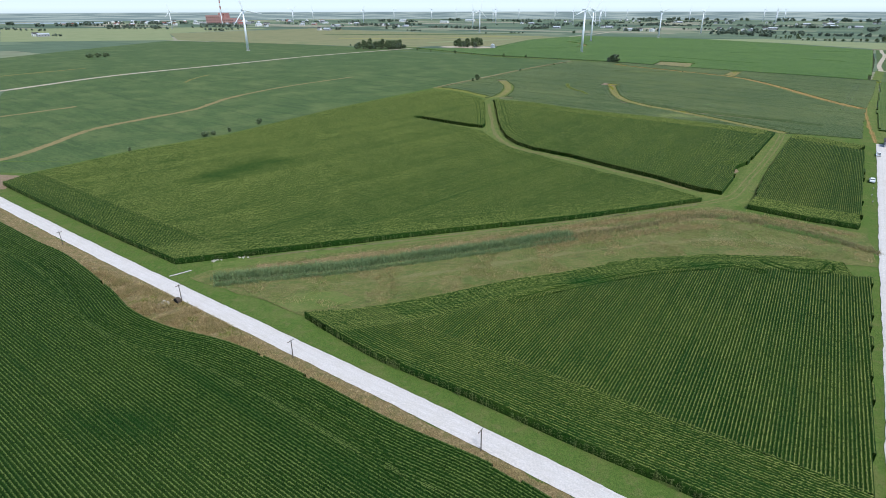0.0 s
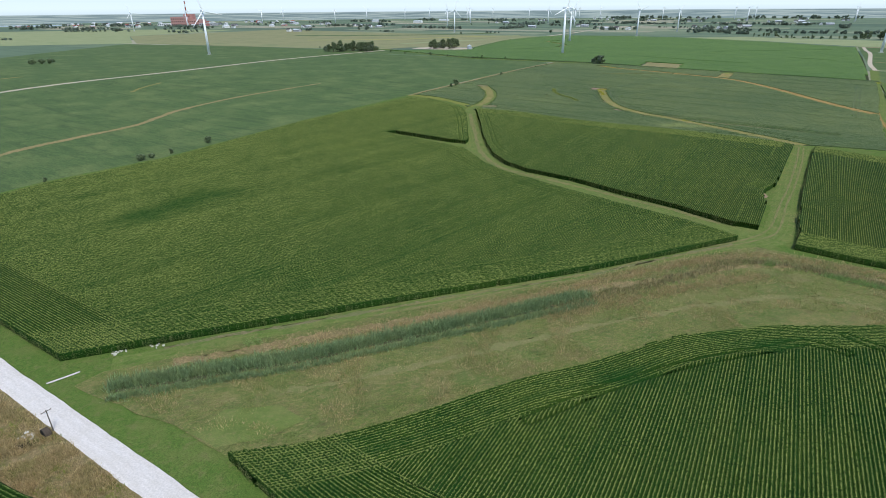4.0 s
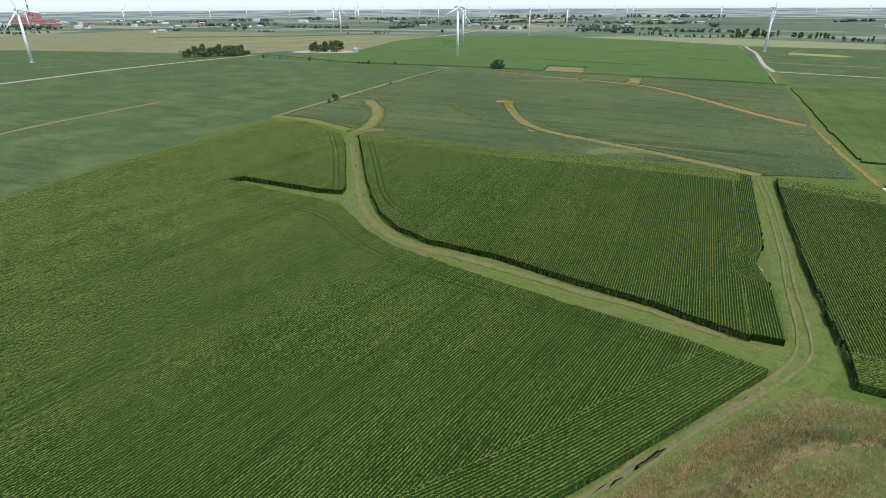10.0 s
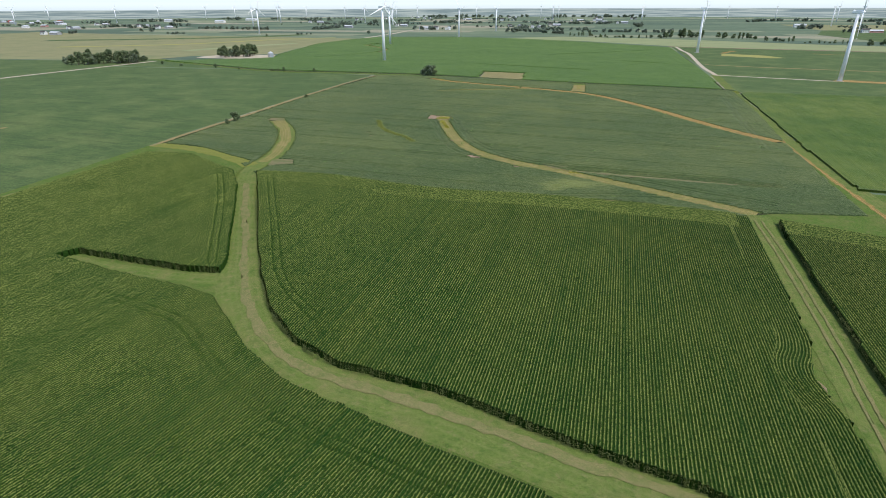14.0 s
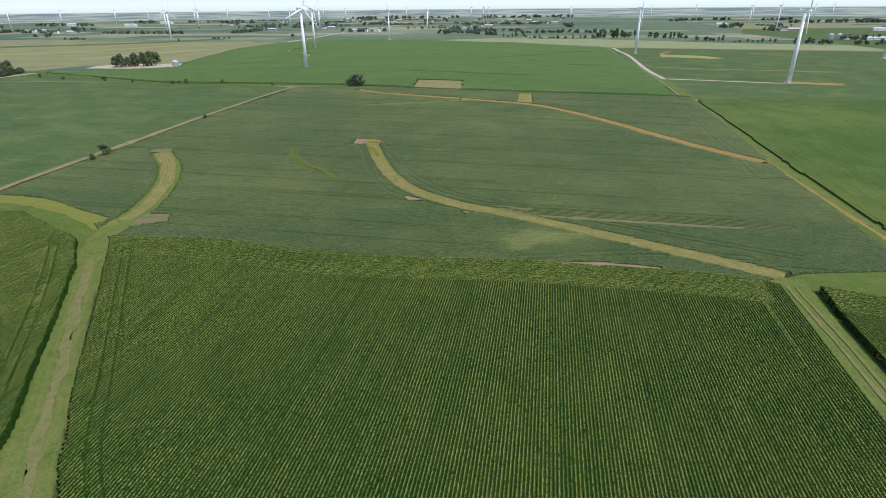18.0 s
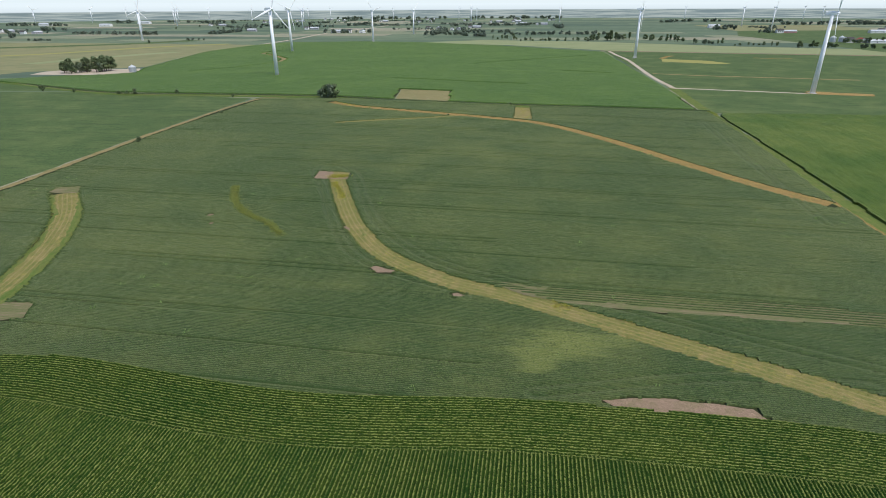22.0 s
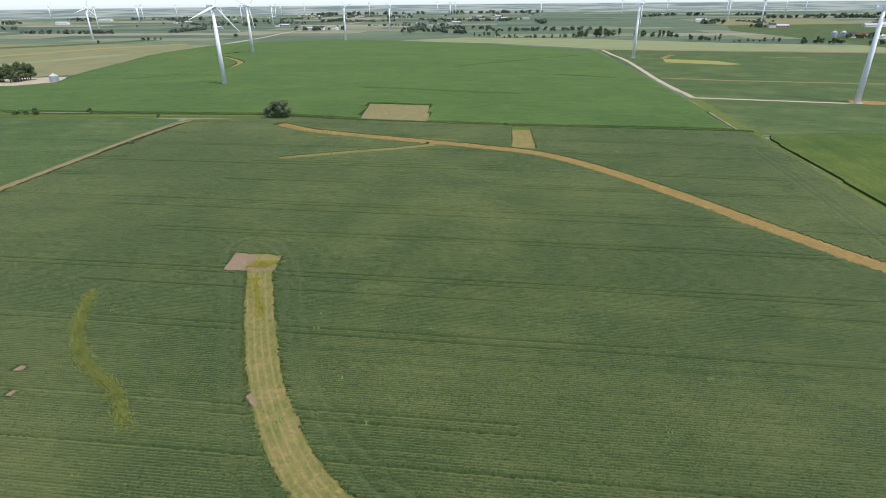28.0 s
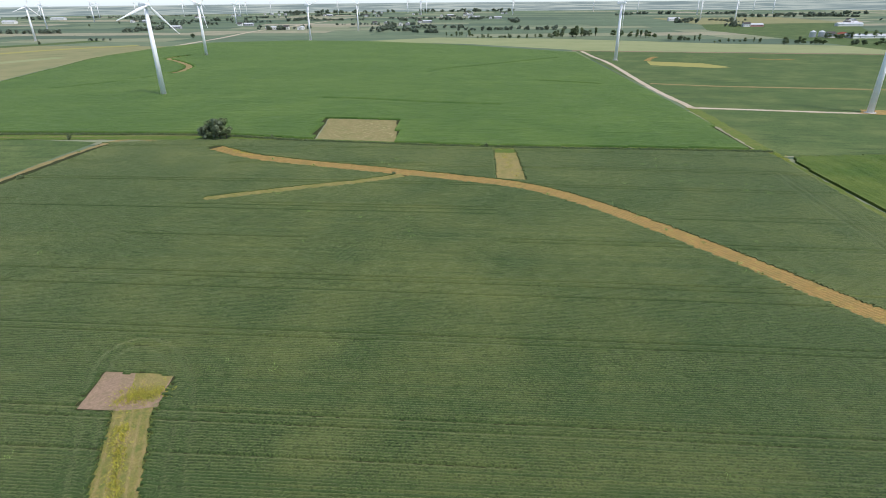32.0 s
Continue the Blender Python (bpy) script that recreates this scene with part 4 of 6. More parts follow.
sheet("farmyard", [(-34, 874), (-24, 898), (-6, 906), (24, 896), (56, 884), (57, 862), (50, 846), (26, 839), (0, 850), (-16, 862)], "gravel_far", "pale gravel farmyard", "yard", step=6, ragged=1.5)
sheet("turbine_pad_soil", [(483, 492), (495, 497), (525, 468), (516, 462), (490, 483)], "orange", "tan grass round a turbine's foot", "field", step=4, ragged=1.2)

# ditch land
sheet("ditch_grass", [(-74, 99), (-70, 104), (-40, 115.5), (-5, 128.5), (32, 139.5), (62, 151), (86, 158), (97, 151), (113, 140), (124, 133), (111, 109.5), (101, 111), (89, 114.5), (66, 115), (45, 112), (25, 103.5), (10, 98.5), (-11, 89), (-28, 83), (-39, 81), (-44, 84), (-50, 88)],
      "rough_grass", "rough unmown grass along the drainage ditch", "grass", step=4, ragged=0.8, cell=15)
ribbon("ditch_track", [(-70, 106), (-40, 117.5), (-5, 130), (32, 141), (62, 152), (88, 160)], 4.5, "grass", "mown grass headland along the maize", "lane", ragged=0.1)
DITCH = [(-65, 97.8), (-49, 102), (-33, 106), (-16, 112), (4, 119), (21, 125), (34, 130), (59, 139.5), (80, 147.5), (102, 137), (117, 119)]
for line, wide in (([(-58, 106.3), (-33, 113.6), (-5, 122.6), (20, 131.2), (45, 141), (72, 150.5)], 3.0), ([(-36, 95.5), (-8, 104), (16, 112.5), (38, 119.5), (60, 125.5), (84, 128), (98, 122)], 1.8), ([(30, 133), (52, 138), (76, 144.5), (94, 143), (112, 133)], 3.0)):
    ribbon("dry_band", line, wide, "dry_grass" if wide > 2 else "worn_grass", "band of lodged tan grass on the ditch bank", "grass", ragged=0.5, width_end=1.6, step=1.0)
ribbon("ditch_bed", DITCH[:7], 1.6, "mud", "muddy drainage ditch bed", "ditch", ragged=0.4, width_end=0.5)
sheet("mown_patch", [(-46, 86), (-43, 92), (-33, 93), (-28, 88.5), (-33, 85), (-41, 82.5)], "grass", "mown green patch at the field corner", "grass", step=2, ragged=0.6, lift=LIFT[0] + 0.03)
ribbon("edge_soil", [(-62, 111.4), (-47, 116.6), (-5, 129.7), (32, 140.8), (64, 152.4), (82, 159.2)], 1.1, "thin_soil", "bare soil strip at the foot of the maize", "soil", ragged=0.7, lift=LIFT[0] + 0.03)
for line in ([(167.6, 266.5), (152.6, 243.6), (131, 213), (113.4, 189.5), (106.7, 180.2), (100.7, 172.3), (95.4, 167.1), (90.5, 163.9), (82.4, 160.5), (71.7, 156.9), (59.2, 153), (37.5, 143), (10, 134.4), (-20, 124.5)],
             [(169.3, 265.5), (154.2, 242.4), (132.7, 212), (115.1, 188.6), (107.9, 178), (102.2, 170.5), (97.6, 165.4), (90.9, 161.8), (82.5, 158.6), (72.9, 155), (60.5, 151), (38.2, 141.3), (10.6, 132.7), (-19.5, 122.8)]):
    ribbon("wheel_track", line, 0.7, "worn_grass", "pale worn wheel track in the grass", "lane", ragged=0.28, lift=LIFT[0] + 0.05)
ribbon("worn_centre", [(18, 352), (17.3, 322), (16.8, 290), (16.5, 278), (17.6, 262), (21.8, 244), (30, 232), (46.5, 217), (62.5, 200.5), (76, 187.5), (86, 175)], 2.2, "worn_grass", "worn tan middle of the mown waterway", "waterway", ragged=0.3, lift=LIFT[0] + 0.04)
sheet("dry_slope", [(-114, 113), (-100, 107.5), (-76, 92.5), (-50, 75), (-30, 61), (-12, 48), (14, 30), (10, 28.5), (-14, 45), (-34, 58.5), (-51, 68), (-66, 73.5), (-78, 80.5), (-90, 91.5), (-108, 106)], "dry_grass", "dry brown grass slope beside the road", "grass", step=3, ragged=0.6, cell=15, lift=0.125)

# ---- crops ----
SW = [(11, 29), (1, 36.5), (-14, 45), (-34, 58.5), (-51, 68), (-66, 73.5), (-78, 80.5), (-90, 91.5), (-112, 109.5), (-128, 119.5), (-150, 134), (-215, 176), (-215, 110), (-110, 20), (-30, 2), (30, 6), (45, 4), (48, 6)]
SE = [(-38.4, 80.3), (-20.4, 65), (-1.4, 52.9), (14.6, 42), (29.6, 32.4), (48.5, 20), (56.5, 32), (106.5, 106), (101, 109), (89, 113), (66, 113.5), (45, 110.5), (25, 102), (10, 97), (-11, 87.5), (-28, 81.5)]
MID = [(-182, 176), (-124, 136), (-81, 107.5), (-47, 118.5), (-5, 131.5), (32, 142.5), (64, 154), (85, 162), (82, 166), (75, 175.5), (52, 198.5), (36, 216.5), (23, 231.5), (17, 244), (12.5, 258), (10, 267), (4, 273), (-12, 286), (-30, 302.5), (-25, 304.5), (-13, 295.5), (3, 284.5), (11, 280.5), (12.5, 286), (15, 349), (13.5, 366), (-4, 396), (-21, 404), (-79, 331), (-124, 256), (-156, 222), (-181, 183)]
RIGHT = [(22, 362), (21, 305), (20.5, 275), (22, 258), (26, 244.5), (33, 233.5), (49, 220), (64, 202.5), (77, 189), (82, 181.5), (89, 172.5), (95, 169.5), (102.5, 180.5), (110, 191.5), (112.5, 198), (115.5, 203), (124.5, 211), (147, 242), (165, 266), (161, 272), (146, 283), (114, 304), (80, 323), (45, 351)]
EAST = [(97.5, 155), (112, 143.5), (124, 136.5), (193, 238), (172, 262), (159, 244), (129, 202), (102, 161)]


SW_EDGE = SW[0:11]
corn_field(SW, E34, "dark green maize field of closed rows along the road", seed=11, mat="corn_young", bend=0.5, heads=((SW_EDGE, 16, 1),), lush=((-58, 43, 9, 4),),
           tracks=([(-12.7, 33.5), (-21, 43.7), (-39, 55.5), (-58, 67.5), (-78, 74), (-91, 82), (-108, 99), (-150, 127)],))
corn_field(SE, N56 + radians(2), "maize field with pale tasselled rows", seed=12,
           heads=((SE[0:6], 24, 1), ([(-39, 79.5), (-28, 81.5), (-11, 87.5), (10, 97), (25, 102), (45, 110.5), (66, 113.5), (89, 113), (101, 109)], 16, -1)),
           lush=((30, 97, 6, 3), (62, 106, 6, 2)), rut_deep=0.4, rut_wide=0.3, tracks=([(10, 86), (28, 95), (45, 101), (62, 105), (70, 107), (76, 103)], [(80, 109), (84, 104), (92, 103), (96, 107)]))
corn_field(MID, radians(44), "large maize field of curving rows", seed=13, bend=1.5, step=0.5,
           lush=((-86, 207, 9, 6), (-94, 197, 8, 7), (-101, 186, 8, 7)), heads=(([(-200, 188.5), (-182, 176), (-124, 136), (-81, 107.5), (-60, 93.5)], 24, 1), ([(-112, 97), (-81, 107.5), (-47, 118.5), (-5, 131.5), (32, 142.5), (64, 154), (85, 162)], 19, 1),),
           tracks=([(80, 165), (50, 192), (32, 210), (18, 226), (11, 240), (5, 255), (0, 262), (-14, 275)], [(9, 284), (10, 330), (9, 362)]))
corn_field(RIGHT, radians(54.5), "maize field with straight rows between grass waterways", seed=14,
           heads=(([(95, 169.5), (102.5, 180.5), (110, 191.5), (112.5, 198), (115.5, 203), (124.5, 211), (147, 242), (166, 268)], 12, 1), ([(22, 362), (45, 351), (80, 323), (114, 304), (146, 283), (163, 270)], 21, -1),),
           tracks=([(26.5, 350), (25.5, 300), (25, 275), (27, 262), (31, 250)],))
corn_field(EAST, N56, "small maize field beside the side road", seed=15, heads=(([(97.5, 155), (112, 143.5), (124, 136.5)], 19, 1), ([(172, 262), (193, 238)], 19, -1)))
NORTH_DRAINS = ([(355, 745), (380.5, 780), (447, 796), (550, 811)], [(245, 683), (263, 667), (292, 635.5), (322, 609)], [(415, 680.5), (440, 644)], [(185, 882), (175.7, 870), (154, 855), (138, 843), (100, 830)])
corn_field(NCORN, E34, "broad maize field beyond the hedge line", seed=16, step=2.8, space=1.3, ragged=0.15, high=0.9, low=0.76, mat="north_corn", tracks=NORTH_DRAINS, rut_wide=1.6, rut_deep=0.8, lush=((234, 799, 7, 4),), cut=lambda X, Y: near_line(X, Y, spline(NORTH_TRACK, 4)) < 2.8)
ECORN = [(351, 456), (302, 387), (262, 331), (226, 276), (300, 215), (380, 290), (470, 405), (410, 437), (358, 461)]
corn_field(ECORN, N56, "maize field beside the grass lane", seed=17, step=1.6, space=0.95, high=1.0, low=0.84, mat="east_corn", tracks=([(268, 330), (306, 380), (352, 446), (400, 425)],), lush=((383, 416, 8, 4),))
for i, ln in enumerate((MID[2:8], RIGHT[2:11], [(97.5, 155), (112, 143.5), (124, 136.5)], [(97.5, 155), (102, 161), (129, 202), (172, 262)], SE[0:6], MID[0:3], [(-25, 304.5), (-13, 295.5), (3, 284.5), (11, 280.5)], [(21, 330), (20.5, 275)])):
    stalk_edge(ln, 40 + i)

CURVE = [(122, 436), (117.5, 415), (114.5, 398), (113.2, 383), (114.5, 366), (122, 348.5), (132, 335), (143, 318), (158, 294), (167, 279), (172, 270)]
WATER_LINES = [([(35, 458), (38, 432), (35, 406), (29, 386), (21, 371)], 4.0), (CURVE, 2.9),
               ([(164, 590), (172, 571), (185, 553), (201, 534), (227, 504), (242, 484), (249, 459), (252, 425), (252.5, 394), (254, 364), (258, 340)], 3.2),
               ([(17, 382), (8, 394), (-4, 411), (-20, 422)], 2.8), ([(-22, 420), (-5, 445), (25, 486), (66, 546), (124, 622)], 2.6), ([(150, 526.7), (160, 525), (182, 520.7), (197, 517.5), (212, 516)], 1.9)]
BARE = [[(114, 438.2), (118.2, 446.4), (128, 439), (124.8, 432.4), (119.7, 434.5)], [(127, 299.6), (133, 297), (138, 294.2), (143.5, 290.6), (147.8, 287), (147.5, 283.4), (144, 285), (139, 288.6), (132, 293), (128, 296.4)], [(26.5, 374), (28, 380), (32, 381), (37, 378), (36, 372), (30, 372.5)], [(30, 460), (33, 465.5), (39, 464), (39, 457), (34, 459)], [(261, 529), (268, 525), (246, 490), (238, 496)],
        [(109.8, 389.8), (110.8, 390.4), (111.5, 387), (110, 386)], [(108.5, 362), (110.5, 363), (113, 357.5), (111.8, 356.6), (108.5, 358.7)], [(120.5, 342.4), (122.4, 342.2), (123.2, 339.6), (120.3, 340)],
        [(75.5, 416), (76.7, 417), (77.9, 416.2), (76.8, 415)], [(75, 409), (76.2, 410), (77.4, 409.2), (76.3, 408)]]
SPARSE = [(131, 343.5), (145, 333), (162, 321.5), (190, 302), (204, 291), (202, 286.5), (186, 296), (160, 313.5), (146, 323), (135, 334)]
SOY_TRACKS = [[(123, 362.7), (121.4, 370.4), (120.3, 379), (120.1, 388), (121.7, 400), (124.2, 415), (127, 425), (128.6, 434), (129.1, 440), (128.3, 447), (125.4, 452.4), (121, 453), (117.5, 448.5), (116, 441), (114.8, 430), (112.4, 416), (109.6, 401), (107.7, 388.5), (106.8, 378.5), (107.4, 370), (112, 358), (124, 341)],
              [(123, 362.7), (128, 352), (140, 336)], [(150, 322), (168, 297), (185, 275)], [(240, 330), (280, 385), (330, 452)], [(118, 306), (150, 295), (172, 281)]]
PALE_SOY = [(122.3, 316.2, 4, 5, -1.5), (129.9, 316.5, 6, 6, -1.9), (135.6, 312.8, 6, 5, -1.7), (143.2, 311.0, 4, 4, -1.5), (123.0, 311.7, 4, 2.5, -1.5)]
sheet("sparse_soil", SPARSE, "thin_soil", "thin stony soil showing between stunted soybean rows", "soil", step=3, ragged=0.8)


def soybeans():
    """Closed soybean canopy in low rows, with sprayer tracks left open."""
    rng = np.random.default_rng(21)
    X, Y = row_points(SOY_A, E34, 0.52, 0.62)
    keep = inside(X, Y, densify(SOY_A, 4, 0.5, 2.0))
    for line, w in WATER_LINES:
        keep &= near_line(X, Y, spline(line, 4)) > w + rng.normal(0, 0.2, X.shape)
    for pl in BARE:
        keep &= ~inside(X + rng.normal(0, 0.25, X.shape), Y + rng.normal(0, 0.25, X.shape), densify(pl, 1.5, 0.5))
    dip = rut(X, Y, SOY_TRACKS, 0.42, 1.3) * 0.9
    row = np.arange(len(X))[:, None] + np.zeros(X.shape[1], int)[None]
    thin = inside(X, Y, densify(SPARSE, 3, 0.8))
    step = X.shape[1] // 12 + 1
    coarse = np.array([[wob(c * 13.0, r * 3.0, 42, 4.0) for c in range(13)] for r in range(len(X))])
    fade = np.repeat(coarse, step, axis=1)[:, :X.shape[1]]
    patchy = fade + rng.normal(0, 0.5, (len(X), 1))
    keep &= ~thin | ((row % 2 == 0) & (patchy < 0.45)) | (patchy < -0.35)
    open_row = ((row % 43) == 5) | ((row % 43) == 9) | ((row % 89) == 30)
    dip = np.maximum(dip, 0.95 * open_row * np.clip(fade * 4 + 0.9, 0, 1))
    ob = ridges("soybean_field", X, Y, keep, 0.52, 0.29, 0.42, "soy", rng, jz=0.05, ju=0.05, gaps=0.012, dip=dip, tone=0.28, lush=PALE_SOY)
    return tagged(ob, "closed dark green soybean canopy with sprayer tracks", "soybean field", kind="stuff")


soybeans()

# ---- rough growth ----
REED = [(-65, 97.8), (-49, 102), (-33, 106), (-16, 112), (4, 119), (19, 124.5), (31, 129)]
tufts("reeds", "dull green reeds standing in the ditch", "reeds", list(along(beside(REED, 1.5), 4200, 0.95, 31)), "reed", 1.7, 7, 0.32, 31, 0.07, (0.2, 0.8))
tufts("reeds", "paler green reeds on the ditch's near bank", "reeds", list(along(beside(REED, -2.3), 2600, 0.55, 32)), "reed", 1.0, 7, 0.30, 32, 0.07, (0.3, 0.9))
RG = [(-70, 101), (-40, 113), (-5, 126), (32, 137), (62, 149), (86, 157), (97, 150), (113, 139), (122, 131), (112, 112.5), (92, 115.5), (68, 116), (47, 113), (26, 105), (10, 99.5), (-11, 90), (-29, 85), (-41, 83)]
tufts("dry_tufts", "lodged tan grass clumps along the ditch", "grass", scatter(RG, 5500, 33, 9, 0.16), "tuft_dry", 0.7, 6, 0.34, 33, 0.06, (0.4, 1.0))
tufts("dry_tufts", "dense dry grass clumps on the ditch bank", "grass", [*along([(-36, 108.5), (-10, 118.5), (15, 129), (45, 141), (80, 151), (100, 145), (118, 132)], 5200, 1.5, 34), *along([(20, 121), (34, 126), (59, 134), (80, 139)], 2400, 1.6, 64)], "tuft_dry", 0.75, 7, 0.30, 34, 0.065, (0.3, 1.0))
tufts("dry_tufts", "short tan grass in bands above and below the ditch", "grass", [*along([(-58, 106.5), (-33, 114), (-5, 123), (20, 131.5), (45, 141.5), (72, 151)], 4200, 1.5, 68), *along([(-36, 96), (-8, 104.5), (16, 113), (38, 120), (60, 126), (84, 128), (98, 122)], 5200, 2.4, 69)], "tuft_dry", 0.42, 6, 0.34, 68, 0.07, (0.5, 1.1))
# blades added to draw the dark line along the maize's foot
tufts("hedge_weeds", "line of dark blades at the foot of the far maize", "weeds", list(along([(-62, 850), (34, 708), (100, 661), (163, 617), (203, 578), (262, 531), (358, 470)], 5200, 0.5, 71)), "leaf", 1.1, 6, 0.32, 71, 0.12, (0.1, 0.6))
tufts("brown_weeds", "brown-green tall weeds in the dry ditch", "weeds", list(along(DITCH[5:], 1500, 1.1, 65)), "tuft_brown", 1.1, 7, 0.32, 65, 0.08, (0.1, 0.7))
tufts("green_tufts", "green weeds among the ditch grass", "grass", scatter(RG, 7000, 35, 8, 0.12), "tuft_olive", 0.55, 6, 0.30, 35, 0.06, (0.4, 1.0))
tufts("green_weeds", "dark green bushy weeds at the ditch's bend", "weeds", [*along([(96, 139), (103, 133.5), (110, 127)], 420, 0.9, 66), *along([(84, 145), (86, 146)], 60, 0.6, 67)], "weed", 0.9, 8, 0.3, 66, 0.1, (0.2, 0.8))
tufts("dry_tufts", "dry grass clumps beside the road", "grass", scatter([(-110, 111), (-92, 95), (-80, 84), (-68, 76), (-52, 70), (-14, 45.5), (12, 28.5), (14, 30.5), (-12, 47), (-50, 73), (-76, 91)], 4600, 36, 5, -0.2), "tuft_dry", 0.5, 6, 0.3, 36, 0.06, (0.3, 1.0))
tufts("dry_tufts", "tan grass clumps on the slope to the culvert", "grass", scatter([(-108, 107), (-76, 91), (-52, 75), (-38, 62), (-51, 68.5), (-66, 74.5), (-78, 81.5), (-90, 92.5)], 3600, 61, 5, -0.1), "tuft_dry", 0.75, 7, 0.32, 61, 0.07, (0.4, 1.0))
tufts("slope_weeds", "low green weeds on the dry slope", "weeds", scatter([(-108, 107), (-76, 91), (-52, 75), (-38, 62), (-51, 68.5), (-66, 74.5), (-78, 81.5), (-90, 92.5)], 500, 62, 4, 0.1), "waterway_green", 0.6, 8, 0.35, 62, 0.08, (0.4, 1.0))
tufts("weed_clump", "pale green weed clump in the mown grass", "weeds", list(along([(-45, 112.5), (-42.5, 113.5)], 60, 0.8, 37)), "weed", 0.5, 9, 0.3, 37, 0.12)
tufts("pale_swale", "faint pale grassy swale among the soybeans", "weeds", list(along([(87, 440), (85, 424), (87, 411), (91, 402), (92.5, 392)], 2200, 0.6, 71)), "swale", 0.95, 6, 0.3, 71, 0.09, (0.4, 0.9))
tufts("yellow_weeds", "yellow flowering weeds at the waterway's edge", "weeds", [*along([(139, 328), (141, 325.5)], 60, 0.7, 51), *along([(148, 317), (153, 309)], 60, 0.6, 52), *along([(119.5, 430), (117.5, 414)], 260, 0.6, 53), *along([(121, 437), (125, 436)], 420, 1.1, 54), *along([(168, 586), (174, 570)], 60, 1.0, 55), *along([(264, 528), (245, 495)], 60, 1.0, 56), *along([(357, 468), (352, 461)], 80, 1.5, 57)], "flower", 0.45, 9, 0.3, 58, 0.12, (0.5, 1.0))
# grass growing over the edges of the mown strips
EDGES = [(CURVE, 2.8, "waterway_green", 1500), ([(35, 458), (38, 432), (35, 406), (29, 386), (21, 371), (17.5, 350), (17, 322), (16.5, 284)], 4.0, "waterway_green", 1500)]
for i, (line, off, m, count) in enumerate(EDGES):
    for s in (-1, 1):
        tufts("edge_grass", "uneven grass at the edge of a mown strip", "grass", list(along(beside(line, off * s), count, 0.5, 80 + i * 2 + s)), m, 0.3, 6, 0.25, 90 + i, 0.06, (0.4, 1.0))
for s in (-1, 1):
    tufts("soybean_edge", "leafy soybean plants along an open edge", "soybean field", list(along(beside(CURVE, 3.1 * s), 1500, 0.4, 140 + s)), "soy_edge", 0.34, 7, 0.22, 150 + s, 0.1, (0.7, 1.05))
VOL = scatter(SOY_A, 160, 38, 40, 0.1)
tufts("volunteer_weeds", "scattered pale weeds above the soybeans", "weeds", VOL, "weed", 0.95, 16, 0.4, 38, 0.14, (0.3, 1.0))


# ---- trees ----
def crown_mesh(name, mat, w, h, base, lobes, per, seed, leaf):
    """Foliage of many small leaf sprays on uneven lobes, with gaps between."""
    rng = np.random.default_rng(seed)
    V, Q = [], []
    for _ in range(lobes):
        a, r = rng.uniform(0, 6.28), w * math.sqrt(rng.uniform(0, 1)) * 0.72
        zc = base + (h - base) * rng.uniform(0.12, 0.86)
        fall = 1 - 0.55 * abs((zc - base) / (h - base) - 0.45) * 2
        c = np.array([math.cos(a) * r * fall, math.sin(a) * r * fall, zc])
        rad = w * rng.uniform(0.26, 0.42)
        d = rng.normal(0, 1, (per, 3))
        d /= np.linalg.norm(d, axis=1)[:, None]
        for k in range(per):
            p = c + d[k] * rad * rng.uniform(0.62, 1.08) * np.array([1, 1, 0.8])
            if p[2] < base * 0.8:
                continue
            u = np.cross(d[k], rng.normal(0, 1, 3))
            u /= np.linalg.norm(u) + 1e-6
            t = np.cross(d[k], u) + 0.35 * d[k] * rng.normal()
            s = leaf * rng.uniform(0.6, 1.4)
            b = len(V)
            V += [p - u * s - t * s * 0.6, p + u * s * 0.3 - t * s, p + u * s + t * s * 0.6, p - u * s * 0.4 + t * s]
            Q.append((b, b + 1, b + 2, b + 3))
    return mesh_from(name, np.array(V), Q, mat)


def tree_kind(name, label, w, h, base, seed, mat="leaf", lobes=16, per=60, leaf=0.42, category="tree", group="trees"):
    """A tree: tapered trunk with limbs, and a crown of leaf sprays."""
    t = thing(name, label, category, group, (0, 0, -400))
    rng = np.random.default_rng(seed + 100)
    bm = bmesh.new()
    r0 = h * 0.028
    tube(bm, (0, 0, -0.3), (rng.normal(0, 0.1), 0, base + h * 0.15), r0, r0 * 0.7, 8)
    for k in range(5):
        a = k * 1.3 + rng.uniform(-0.3, 0.3)
        z = base * rng.uniform(0.75, 1.1) + 0.3
        tube(bm, (0, 0, z), (math.cos(a) * w * 0.55, math.sin(a) * w * 0.55, z + h * rng.uniform(0.25, 0.45)), r0 * 0.5, r0 * 0.12, 6)
    tube(bm, (0, 0, base + h * 0.1), (w * 0.1, 0, h * 0.85), r0 * 0.7, r0 * 0.1, 7)
    part("trunk", bm, "bark", t)
    cr = new("crown", crown_mesh("crown", mat, w, h, base, lobes, per, seed, leaf))
    cr.parent = t
    return t


KINDS = [tree_kind("tree", "broad dark green deciduous tree in full leaf", 5.2, 11.0, 1.6, 1),
         tree_kind("tree", "tall dark green deciduous tree", 3.6, 12.5, 2.2, 2, lobes=14),
         tree_kind("tree", "rounded grey-green tree in full leaf", 4.2, 8.5, 1.0, 3, "leaf_grey"),
         tree_kind("tree", "low spreading dark green tree", 4.6, 7.0, 0.7, 4, lobes=13)]
SHRUB = tree_kind("shrub", "rounded dark green shrub in a field boundary", 1.5, 2.4, 0.2, 5, lobes=10, per=45, leaf=0.18, category="shrub", group="shrubs")
BUSH = tree_kind("shrub", "low dark bush in a field boundary", 1.9, 1.9, 0.15, 6, lobes=10, per=45, leaf=0.18, category="shrub", group="shrubs")
